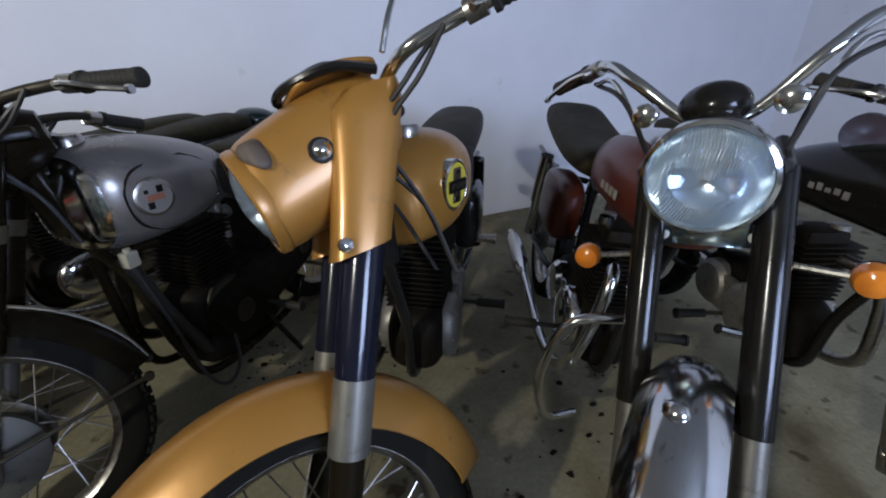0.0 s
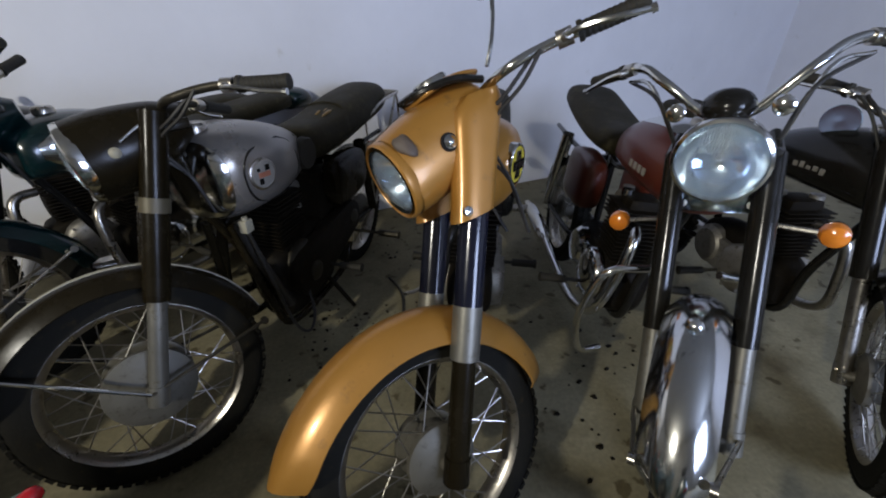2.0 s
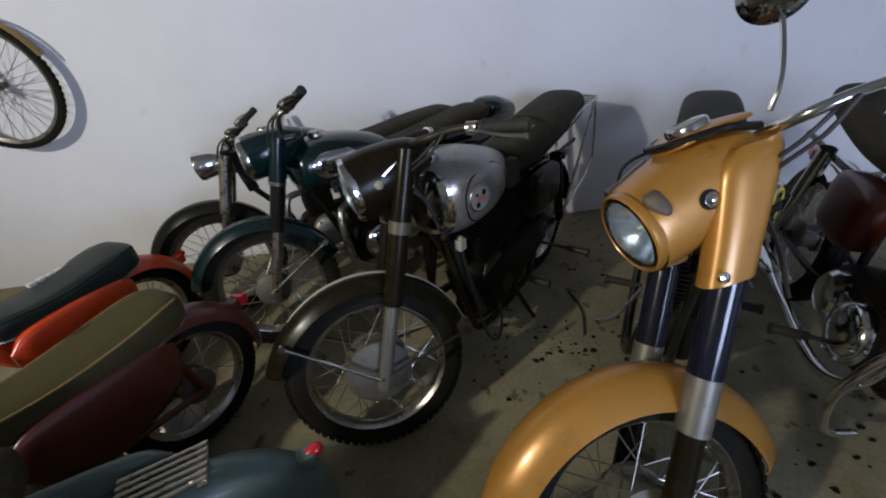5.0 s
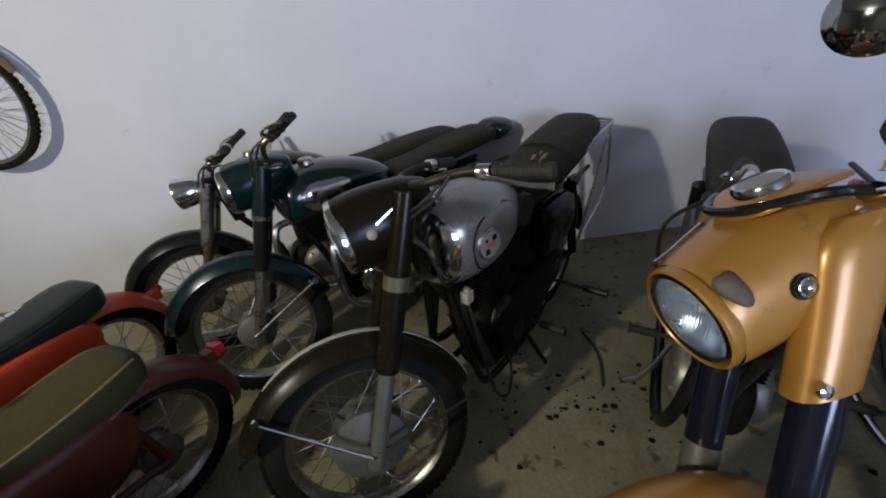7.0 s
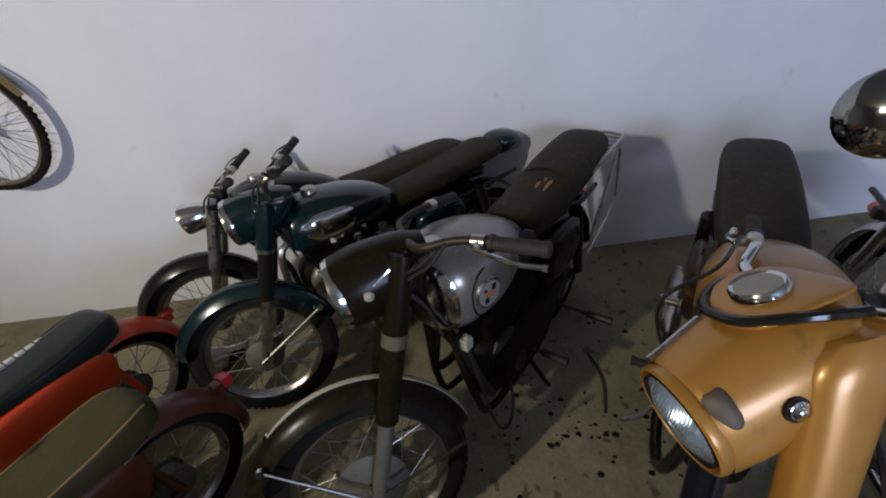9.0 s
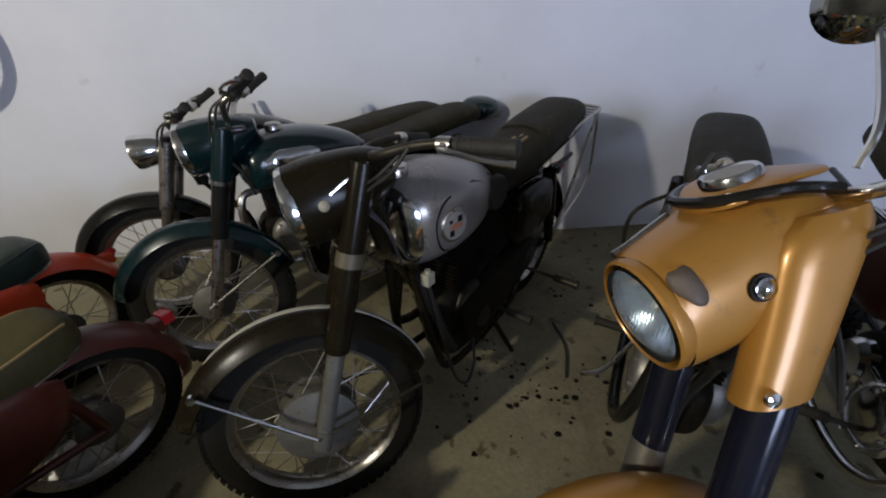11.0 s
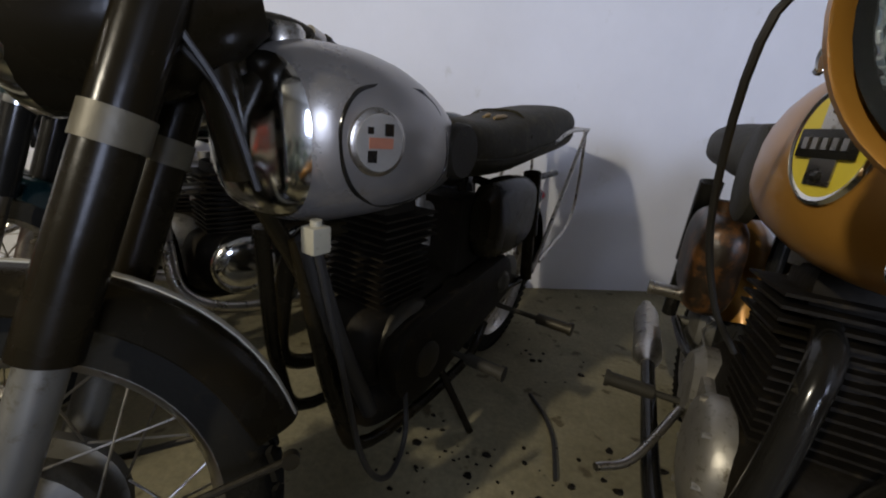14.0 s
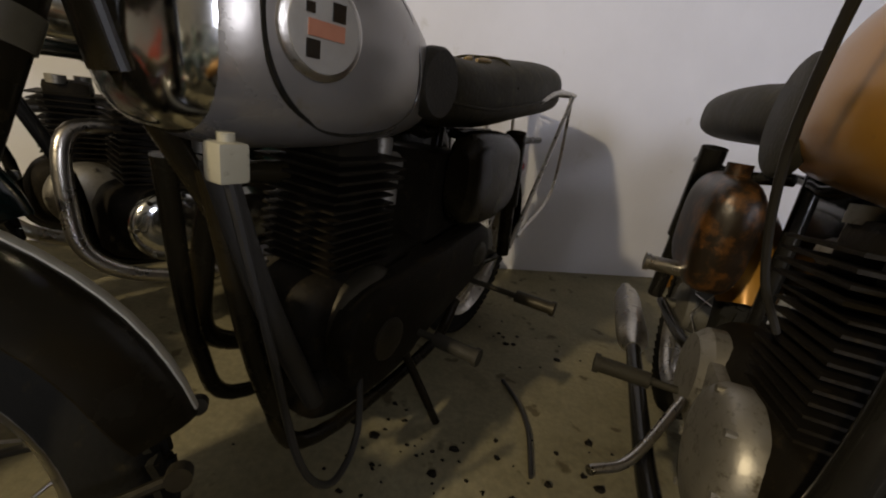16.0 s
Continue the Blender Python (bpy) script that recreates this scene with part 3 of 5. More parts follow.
def slab(name, corners, thick, material, label, up=None):
    """A wall or floor: a plan polygon of four corners pushed back by thick along up."""
    bm = bmesh.new()
    up = Vector(up)
    a = [bm.verts.new(c) for c in corners]
    b = [bm.verts.new(Vector(c) - up * thick) for c in corners]
    bm.faces.new(a)
    bm.faces.new(list(reversed(b)))
    for i in range(4):
        bm.faces.new((a[i], b[i], b[(i + 1) % 4], a[(i + 1) % 4]))
    ob = link(name, bm, material, False)
    return tagged(ob, label, name.split("_")[0], kind="structure")


WALL_Y, WALL_SLOPE = 2.58, 0.33
wy = lambda x: WALL_Y + WALL_SLOPE * x
XL, XR, YB, ZT = -3.9, 5.6, -2.8, 2.9
slab("floor", [(XL - 0.3, YB - 0.3, 0), (XR + 0.3, YB - 0.3, 0), (XR + 0.3, wy(XR) + 0.3, 0), (XL - 0.3, wy(XL) + 0.3, 0)], 0.2, FLOOR, "dusty stained concrete floor", (0, 0, 1))
slab("wall_north", [(XL - 0.2, wy(XL - 0.2), 0), (XR + 0.2, wy(XR + 0.2), 0), (XR + 0.2, wy(XR + 0.2), ZT), (XL - 0.2, wy(XL - 0.2), ZT)], 0.2, WALL, "uneven whitewashed plaster wall with faint stains", (WALL_SLOPE, -1, 0))


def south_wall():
    """An unseen wall added behind the aisle, with one window opening through it for the cool fill lamp."""
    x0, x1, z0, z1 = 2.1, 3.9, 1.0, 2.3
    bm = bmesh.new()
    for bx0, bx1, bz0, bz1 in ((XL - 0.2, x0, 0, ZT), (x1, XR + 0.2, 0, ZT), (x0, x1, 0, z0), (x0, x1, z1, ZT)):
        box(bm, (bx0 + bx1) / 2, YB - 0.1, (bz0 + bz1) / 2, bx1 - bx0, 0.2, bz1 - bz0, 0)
    tagged(link("wall_south", bm, UNSEEN_GREY, False), "unseen wall added behind the aisle, greyed to cut bounced light", "wall", kind="structure")
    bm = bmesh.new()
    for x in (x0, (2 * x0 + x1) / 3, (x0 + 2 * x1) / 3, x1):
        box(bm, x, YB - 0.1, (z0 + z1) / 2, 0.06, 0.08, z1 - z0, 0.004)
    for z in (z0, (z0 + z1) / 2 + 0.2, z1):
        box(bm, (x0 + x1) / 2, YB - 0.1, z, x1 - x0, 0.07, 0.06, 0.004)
    tagged(link("added_window", bm, WHITE, False), "unseen white-framed window with three lights, added round the cool fill lamp", "window", kind="structure")


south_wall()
# west wall and ceiling are added out of view, greyed to deepen shadows
slab("wall_west", [(XL, YB, 0), (XL, wy(XL), 0), (XL, wy(XL), ZT), (XL, YB, ZT)], 0.2, UNSEEN_GREY, "unseen plain side wall, greyed to cut bounced light", (1, 0, 0))
slab("wall_east", [(XR, wy(XR), 0), (XR, YB, 0), (XR, YB, ZT), (XR, wy(XR), ZT)], 0.2, WALL, "plain whitewashed side wall", (-1, 0, 0))
slab("ceiling", [(XL - 0.2, YB - 0.2, ZT), (XL - 0.2, wy(XL) + 0.2, ZT), (XR + 0.2, wy(XR) + 0.2, ZT), (XR + 0.2, YB - 0.2, ZT)], 0.2, UNSEEN_GREY, "unseen plain ceiling, greyed to cut bounced light", (0, 0, -1))

# ---- the machines along the wall ----


def brown_silver_motorcycle():
    r, rake, steer, wb = 0.32, 21, -38, 1.3
    b = machine("motorcycle", "old black motorcycle with a silver and chrome tank, dusty and oil-stained", 0.16, 0.965, 247)
    S, u = steer_matrix(rake, steer, r)
    S = Matrix.Translation((0.053, 0, 0)) @ S
    wheel("front_wheel", b, (0, 0, r), r, 0.25, 0.085, 0.115, S)
    wheel("rear_wheel", b, (-wb, 0, r), r, 0.25, 0.09, 0.085, I4)
    for s in (1, -1):
        fork_leg(b, S, u, s * 0.092, r, 0.32, 0.60, 1.03, 0.024, 0.033, SLIDER, BROWN_BLACK, gaiter=0.81)
    guard = part("front_mudguard", arc_guard(bmesh.new(), 0, r, r + 0.035, 18, 168, 0.066, 0.05, S, flare=0.02), BROWN_BLACK, b, "dusty black front mudguard")
    part("guard_line", arc_guard(bmesh.new(), 0, r, r + 0.0375, 19, 167, 0.01, 0.001, S, thick=0.002), PIPING, guard, "thin worn painted line")
    stays(b, S, r, r + 0.02, 40, 0.068, 0.115, CHROME)
    stays(b, S, r, r + 0.02, 172, 0.068, 0.115, DARK_ALLOY)
    H = Vector((-0.015, 0, r)) + u * ((0.98 - r) / u.z)
    lamp = Matrix.Translation(H + Vector((0.162, 0, -0.035))) @ Matrix.Rotation(radians(6), 4, "Y")
    shell = part("nacelle", open_front(loft(bmesh.new(), [(0.0, 0, 0.1, 0.105), (-0.06, 0.003, 0.103, 0.108), (-0.13, 0.008, 0.1, 0.1), (-0.2, 0.02, 0.085, 0.078), (-0.26, 0.03, 0.05, 0.045)], 2.1, S @ lamp)), BROWN_BLACK, b, "egg-shaped black headlamp nacelle")
    lamp_unit(shell, S @ lamp, 0.1, False, None)
    for s in (1, -1):
        M = S @ lamp @ Matrix.Translation((-0.07, s * 0.1, 0.0)) @ Matrix.Diagonal((1, s, 1, 1))
        part("cap_bolt", lathe(bmesh.new(), [(0, 0.014), (0.008, 0.013), (0.012, 0.007), (0.013, 0.001)], M, 16), CREAM, shell, "pale domed bolt")
        part("nacelle_flash", tube(bmesh.new(), [(-0.09, s * 0.1, 0.02), (-0.15, s * 0.098, 0.045), (-0.2, s * 0.08, 0.06)], 0.0045, S @ lamp, 8), CHROME, shell)
    bm = bmesh.new()
    box(bm, H.x - 0.03, 0, H.z + 0.01, 0.11, 0.23, 0.028, 0.01, S)
    for s in (1, -1):
        tube(bm, [(H.x - 0.03, s * 0.092, H.z), (H.x - 0.035, s * 0.092, H.z + 0.03)], 0.022, S, 12)
    tube(bm, [(H.x - 0.03, 0, H.z), (H.x - 0.035, 0, H.z + 0.05)], 0.03, S, 14)
    part("fork_crown", bm, BROWN_BLACK, b, "black fork crown")
    handlebar(b, S, H + Vector((-0.05, 0, 0.05)), 0.34, 0.025, 0.23, bar_mat=DARK_ALLOY, droop=0.025)
    cables(b, S, H + Vector((-0.05, 0, 0.05)), 0.33, 0.03, 0.2, 0.68)
    rows = [(-0.265, 0.82, 0.045, 0.04), (-0.282, 0.82, 0.105, 0.105), (-0.35, 0.828, 0.155, 0.14), (-0.5, 0.828, 0.172, 0.14), (-0.68, 0.81, 0.125, 0.105), (-0.8, 0.79, 0.065, 0.05)]
    t = tank(b, rows, SILVER, "silver-painted fuel tank with chrome nose", low=1.02)
    part("chrome_nose", loft(bmesh.new(), [(-0.263, 0.82, 0.047, 0.042), (-0.281, 0.82, 0.1075, 0.1075), (-0.325, 0.8252, 0.142, 0.1295), (-0.328, 0.826, 0.134, 0.116)], 2.6, low=1.02, seg=36), CHROME, t, "chromed tank nose")
    for s in (1, -1):
        d = side_disc(t, "tank_badge", -0.395, s * 0.158, 0.828, 0.052, 0.01, DULL_CHROME, "round tank badge with a worn emblem", yaw=12)
        side_disc(d, "badge_face", -0.393, s * 0.1695, 0.828, 0.044, 0.002, BADGE_FACE, "dull pale badge face", yaw=12)
        Q = Matrix.Translation((-0.3925, s * 0.1745, 0.828)) @ Matrix.Rotation(radians(-12 * s), 4, "Z")
        part("badge_bar", box(bmesh.new(), 0, -0.0015 * s, 0, 0.044, 0.002, 0.016, 0.0, Q), BADGE_RED, d, "faded red bar on the badge")
        for px, pz, w, h in ((-0.014, 0.02, 0.016, 0.018), (0.016, -0.02, 0.016, 0.018), (0.02, 0.018, 0.01, 0.01)):
            part("badge_mark", box(bmesh.new(), px, -0.0015 * s, pz, w, 0.002, h, 0.0, Q), BLACK, d)
        part("tank_line", tube(bmesh.new(), [(px, s * (side_of(rows, px, pz, 1.02) + 0.002), pz) for px, pz in ((-0.52, 0.915), (-0.44, 0.915), (-0.37, 0.9), (-0.338, 0.86), (-0.336, 0.81), (-0.352, 0.765), (-0.395, 0.735), (-0.45, 0.718), (-0.52, 0.718), (-0.58, 0.73), (-0.625, 0.77), (-0.62, 0.83), (-0.585, 0.885), (-0.52, 0.915))], 0.004, seg=6), BLACK, t)
        side_disc(t, "knee_pad", -0.7, s * 0.118, 0.81, 0.062, 0.02, GRIP, "black rubber knee pad", 1.0)
    dual_seat(b, [(-0.77, 0.80, 0.05, 0.03), (-0.8, 0.805, 0.1, 0.075), (-1.0, 0.81, 0.125, 0.085), (-1.25, 0.85, 0.135, 0.09), (-1.52, 0.885, 0.13, 0.088), (-1.62, 0.89, 0.11, 0.07), (-1.65, 0.885, 0.06, 0.03)], LEATHER, LEATHER, "long dusty black dual seat with a scuffed cover")
    part("seat_strap", tube(bmesh.new(), [(-1.12, 0.131, 0.85), (-1.13, 0.08, 0.914), (-1.15, 0.0, 0.926), (-1.13, -0.08, 0.914), (-1.12, -0.131, 0.85)], 0.004, seg=6), LEATHER, b, "thin seat strap")
    for px, py, w in ((-1.03, 0.06, 0.04), (-1.07, 0.03, 0.028), (-1.02, 0.02, 0.02)):
        part("seat_tear", loft(bmesh.new(), [(px - w, 0.904, 0.003, 0.004), (px - w * 0.5, 0.903, 0.008, 0.006), (px + w * 0.4, 0.898, 0.006, 0.006), (px + w, 0.895, 0.002, 0.004)], 2.2, Matrix.Translation((0, py, 0))), TAN, b, "torn patch showing tan foam")
    engine(b, -0.62, 0.36, lean=0, wb=wb, exhaust_side=-1, pipe_mat=BROWN_BLACK, silencer_mat=ENGINE, side_mat=DARK_ALLOY)
    rings = []
    for y, q in ((0.1, 0.96), (0.135, 1.0), (0.15, 0.94), (0.156, 0.8)):
        ring = [Vector((-0.6 + q * 0.112 * math.cos(a), y, 0.34 + q * 0.112 * math.sin(a))) for a in (radians(-102 + 12 * k) for k in range(16))]
        ring += [Vector((-0.99 + q * 0.082 * math.cos(a), y, 0.42 + q * 0.082 * math.sin(a))) for a in (radians(78 + 12 * k) for k in range(16))]
        rings.append(ring)
    case = part("chaincase", bridge(bmesh.new(), rings), ENGINE, b, "long oily black primary chaincase")
    for cx, cz, cr in ((-0.6, 0.34, 0.045), (-0.99, 0.42, 0.035)):
        part("case_cap", lathe(bmesh.new(), [(0.15, cr), (0.162, cr * 0.95), (0.168, cr * 0.7), (0.169, 0.004)], Matrix.Translation((cx, 0, cz)), 20), DARK_ALLOY, case)
    part("sump", loft(bmesh.new(), [(-0.5, 0.2, 0.03, 0.04), (-0.53, 0.2, 0.08, 0.07), (-0.7, 0.19, 0.09, 0.08), (-0.86, 0.2, 0.08, 0.07), (-0.9, 0.2, 0.03, 0.04)], 3), ENGINE, b, "oil-caked sump under the engine")
    part("battery_box", box(bmesh.new(), -0.9, 0, 0.56, 0.16, 0.17, 0.24, 0.012), ENGINE, b, "dark battery box behind the cylinder")
    for s in (1, -1):
        part("cradle_tube", tube(bmesh.new(), [(-0.33, s * 0.05, 0.66), (-0.38, s * 0.09, 0.32), (-0.48, s * 0.1, 0.16), (-0.9, s * 0.1, 0.15), (-1.02, s * 0.1, 0.25)], 0.015, seg=10), BROWN_BLACK, b)
    frame_tubes(b, H + Vector((0.053, 0, 0)), 0.82, -0.62, 0.36, wb, r, BROWN_BLACK)
    shocks(b, wb, r, 0.74, BROWN_BLACK)
    part("rear_mudguard", arc_guard(bmesh.new(), -wb, r, r + 0.045, 25, 185, 0.07, 0.05), BROWN_BLACK, b, "dusty black rear mudguard")
    for s in (1, -1):
        bm = loft(bmesh.new(), [(-0.86, 0.62, 0.03, 0.07), (-0.9, 0.62, 0.045, 0.11), (-1.05, 0.62, 0.045, 0.12), (-1.17, 0.62, 0.04, 0.1), (-1.2, 0.62, 0.02, 0.06)], 3, Matrix.Translation((0, s * 0.12, 0)))
        part("tool_box", bm, BROWN_BLACK, b, "rounded black side toolbox")
    bm = bmesh.new()
    for s in (1, -1):
        tube(bm, [(-1.35, s * 0.13, 0.84), (-1.5, s * 0.14, 0.885), (-1.75, s * 0.14, 0.9), (-1.8, s * 0.09, 0.9)], 0.008)
        tube(bm, [(-1.3, s * 0.14, 0.36), (-1.5, s * 0.145, 0.63), (-1.72, s * 0.14, 0.895)], 0.008)
        tube(bm, [(-1.77, s * 0.12, 0.895), (-1.81, s * 0.12, 0.81), (-1.81, s * 0.12, 0.5), (-1.4, s * 0.13, 0.38)], 0.007)
    tube(bm, [(-1.8, -0.1, 0.9), (-1.81, 0.0, 0.9), (-1.8, 0.1, 0.9)], 0.008)
    rack = part("luggage_rack", bm, DULL_CHROME, b, "bent chromed tube luggage rack")
    for k in range(4):
        part("rack_bar", tube(bmesh.new(), [(-1.55 - 0.065 * k, -0.14, 0.895), (-1.55 - 0.065 * k, 0.14, 0.895)], 0.005), DULL_CHROME, rack)
    tail_lamp(b, -1.6, 0.6)
    pegs(b, -0.72, 0.3, 0.2)
    pegs(b, -1.0, 0.335, 0.28, DARK_ALLOY)
    bm = box(bmesh.new(), -0.3, 0.135, 0.685, 0.034, 0.03, 0.042, 0.005)
    tube(bm, [(-0.3, 0.135, 0.7), (-0.3, 0.135, 0.715)], 0.009)
    part("plug_cap", bm, CREAM, b, "yellowed plastic connector block")
    part("lead", tube(bmesh.new(), [(-0.3, 0.135, 0.67), (-0.34, 0.15, 0.45), (-0.37, 0.18, 0.24), (-0.42, 0.2, 0.17), (-0.5, 0.18, 0.2), (-0.54, 0.14, 0.32)], 0.006, seg=8), CABLE, b, "loose black lead hanging by the engine")
    part("down_hose", tube(bmesh.new(), [(-0.31, 0.1, 0.68), (-0.37, 0.105, 0.48), (-0.46, 0.11, 0.26)], 0.018, seg=10), CABLE, b)
    part("kickstand", tube(bmesh.new(), [(-0.75, 0.1, 0.22), (-0.8, 0.2, 0.012)], 0.011), BROWN_BLACK, b)
    part("kickstart", tube(bmesh.new(), [(-0.82, -0.12, 0.36), (-0.86, -0.17, 0.5), (-0.86, -0.23, 0.52)], 0.009), DULL_CHROME, b)
    return b


def gold_motorcycle():
    r, rake, steer, wb = 0.32, 27, -55, 1.32
    b = machine("motorcycle", "gold-painted old motorcycle with a cowled headlamp and scuffed paint", 0.985, 0.685, 253)
    S, u = steer_matrix(rake, steer, r)
    S = Matrix.Translation((0.13, 0, 0)) @ S
    wheel("front_wheel", b, (0, 0, r), r, 0.25, 0.09, 0.088, S)
    wheel("rear_wheel", b, (-wb, 0, r), r, 0.25, 0.09, 0.088, I4)
    for s in (1, -1):
        leg = fork_leg(b, S, u, s * 0.092, r, 0.32, 0.66, 0.98, 0.028, 0.034, BROWN_BLACK, BLUE_BLACK)
        c = lambda z: Vector((-0.015, s * 0.092, r)) + u * ((z - r) / u.z)
        part("dust_sleeve", tube(bmesh.new(), [c(0.545), c(0.655)], 0.0345, S, 18), SLIDER, leg, "short grey metal sleeve")
    part("front_mudguard", arc_guard(bmesh.new(), 0, r, r + 0.045, 27, 178, 0.085, 0.07, S, flare=0.02), GOLD, b, "gold front mudguard with chipped edges")
    H = Vector((-0.015, 0, r)) + u * ((0.96 - r) / u.z)
    lamp = Matrix.Translation(H + Vector((0.168, 0, 0.014))) @ Matrix.Rotation(radians(9), 4, "Y") @ Matrix.Scale(0.95, 4)
    cowl = part("cowl", open_front(loft(bmesh.new(), [(0.0, -0.004, 0.094, 0.098), (-0.02, 0.0, 0.098, 0.102), (-0.08, 0.008, 0.105, 0.107), (-0.15, 0.02, 0.112, 0.106), (-0.22, 0.033, 0.112, 0.094), (-0.27, 0.04, 0.095, 0.074), (-0.28, 0.04, 0.05, 0.036)], 2.4, S @ lamp, seg=36)), GOLD, b, "smooth gold headlamp cowl with a scuffed patch")
    for s in (1, -1):
        rows = []
        for k in range(13):
            f = k / 12
            z = 0.84 + 0.245 * f
            c = Vector((-0.02, s * 0.092, r)) + u * ((z - r) / u.z)
            ringp = []
            for j in range(28):
                a = 2 * math.pi * j / 28
                ca, sa = math.cos(a), math.sin(a)
                lx = 0.042 + (0.024 + 0.03 * f**1.6 if ca > 0 else 0.0)
                ly = 0.037 + 0.003 * f
                top = 1.0 if k < 11 else (0.93 if k == 11 else 0.7)
                ringp.append(c + Vector((top * lx * math.copysign(abs(ca) ** 0.8, ca), top * ly * math.copysign(abs(sa) ** 0.8, sa), 0)))
            rows.append(ringp)
        part("fork_shroud", bridge(bmesh.new(), rows, m=S), GOLD, cowl, "gold fork shroud flaring into the cowl")
        M = S @ lamp @ Matrix.Translation((-0.11, s * 0.107, 0.018)) @ Matrix.Diagonal((1, s, 1, 1))
        part("bolt_seat", lathe(bmesh.new(), [(0, 0.022), (0.004, 0.021), (0.005, 0.002)], M, 18), BLACK, cowl)
        part("cowl_bolt", lathe(bmesh.new(), [(0, 0.016), (0.008, 0.016), (0.01, 0.011), (0.013, 0.009), (0.015, 0.003)], M, 18), CHROME, cowl, "chrome bolt with washer")
        c = Vector((-0.015, s * 0.128, r)) + u * ((0.86 - r) / u.z) + Vector((0.044, -0.002 * s, 0))
        part("shroud_screw", lathe(bmesh.new(), [(0, 0.012), (0.006, 0.011), (0.009, 0.003)], S @ Matrix.Translation(c) @ Matrix.Diagonal((1, s, 1, 1)), 14), CHROME, cowl)
    lamp_unit(cowl, S @ lamp @ Matrix.Translation((0.002, 0, -0.004)), 0.088, False, None, ring_mat=BLACK, rim=0.99)
    part("cowl_lip", lathe(bmesh.new(), [(-0.012, 0.094), (0.004, 0.1), (0.016, 0.0985), (0.02, 0.094), (0.014, 0.0895), (-0.01, 0.0885)], S @ lamp @ Matrix.Translation((0.002, 0, -0.004)) @ Matrix.Rotation(radians(-90), 4, "Z"), 44, True), GOLD, cowl, "rolled gold lip round the lamp")
    part("trim_strip", tube(bmesh.new(), [(0.006, -0.045, 0.092), (-0.03, -0.05, 0.095), (-0.075, -0.052, 0.105), (-0.115, -0.054, 0.112)], 0.0085, S @ lamp, 8), DULL_CHROME, cowl, "short bright metal trim strip")
    bm = bmesh.new()
    bmesh.ops.create_uvsphere(bm, u_segments=20, v_segments=10, radius=1, matrix=S @ lamp @ Matrix.Translation((-0.02, 0.0875, 0.0585)) @ Matrix.Rotation(radians(-57), 4, "X") @ Matrix.Diagonal((0.022, 0.033, 0.012, 1)))
    rim = S @ lamp @ Vector((-0.02, 0.0875, 0.0585))
    for v in bm.verts:
        d = v.co - rim
        v.co = rim + d * (1 + 0.1 * math.sin(d.x * 210 + 1) + 0.1 * math.sin(d.y * 170 + d.z * 130))
    part("bare_patch", bm, BARE, cowl, "grey patch where the gold paint is gone")
    bm = loft(bmesh.new(), [(-0.12, 0.125, 0.02, 0.006), (-0.14, 0.131, 0.07, 0.008), (-0.21, 0.137, 0.09, 0.009), (-0.28, 0.125, 0.08, 0.009), (-0.3, 0.12, 0.05, 0.006)], 3, S @ lamp)
    part("dash_panel", bm, GOLD, cowl, "gold panel on top of the cowl")
    part("dash_edge", tube(bmesh.new(), [(-0.27, 0.1, 0.1), (-0.2, 0.097, 0.13), (-0.13, 0.05, 0.14), (-0.115, 0, 0.141), (-0.13, -0.05, 0.14), (-0.2, -0.097, 0.13), (-0.27, -0.1, 0.1)], 0.009, S @ lamp, 8), BLACK, cowl, "black edging on top of the cowl")
    Dm = S @ lamp @ Matrix.Translation((-0.2, 0.0, 0.143)) @ Matrix.Rotation(radians(90), 4, "X")
    dial = part("speedometer", lathe(bmesh.new(), [(-0.01, 0.045), (0.012, 0.045), (0.017, 0.041), (0.014, 0.037), (0.012, 0.002)], Dm, 30), CHROME, cowl, "chrome-rimmed speedometer")
    part("dial_face", lathe(bmesh.new(), [(0.0125, 0.036), (0.0145, 0.035), (0.0155, 0.002)], Dm, 28), BADGE_FACE, dial, "dusty pale dial")
    bar = handlebar(b, S, H + Vector((-0.09, 0, 0.115)), 0.34, 0.045, 0.2)
    stem = [(-0.43, 0.1, 1.13), (-0.46, 0.105, 1.18), (-0.53, 0.06, 1.26), (-0.57, 0.03, 1.33)]
    mir = part("mirror_stem", tube(bmesh.new(), stem, 0.0055, S, 8), CHROME, bar, "long chrome mirror stem")
    M = S @ Matrix.Translation((-0.565, 0.028, 1.35)) @ Matrix.Rotation(radians(-50), 4, "Z") @ Matrix.Rotation(radians(8), 4, "X")
    part("mirror_head", lathe(bmesh.new(), [(-0.012, 0.062), (0.0, 0.066), (0.012, 0.06), (0.026, 0.04), (0.032, 0.015), (0.033, 0.002)], M, 30), SMOKE, mir, "round chromed mirror")
    cables(b, S, H + Vector((-0.09, 0, 0.115)), 0.34, 0.045, 0.2, 0.66)
    p0 = S @ Vector((H.x - 0.14, -0.19, H.z + 0.2))
    part("brake_cable", tube(bmesh.new(), [p0, p0 + Vector((0.05, -0.03, -0.06)), Vector((-0.36, -0.225, 0.98)), Vector((-0.45, -0.215, 0.8)), Vector((-0.52, -0.17, 0.66)), Vector((-0.56, -0.12, 0.58))], 0.0045, seg=8), CABLE, b, "long black brake cable hanging in a loop")
    t = tank(b, [(-0.34, 0.83, 0.04, 0.04), (-0.37, 0.835, 0.08, 0.1), (-0.49, 0.85, 0.14, 0.145), (-0.64, 0.85, 0.15, 0.135), (-0.8, 0.83, 0.115, 0.1), (-0.9, 0.8, 0.06, 0.05)], GOLD, "gold fuel tank with yellow oval emblems", low=0.85)
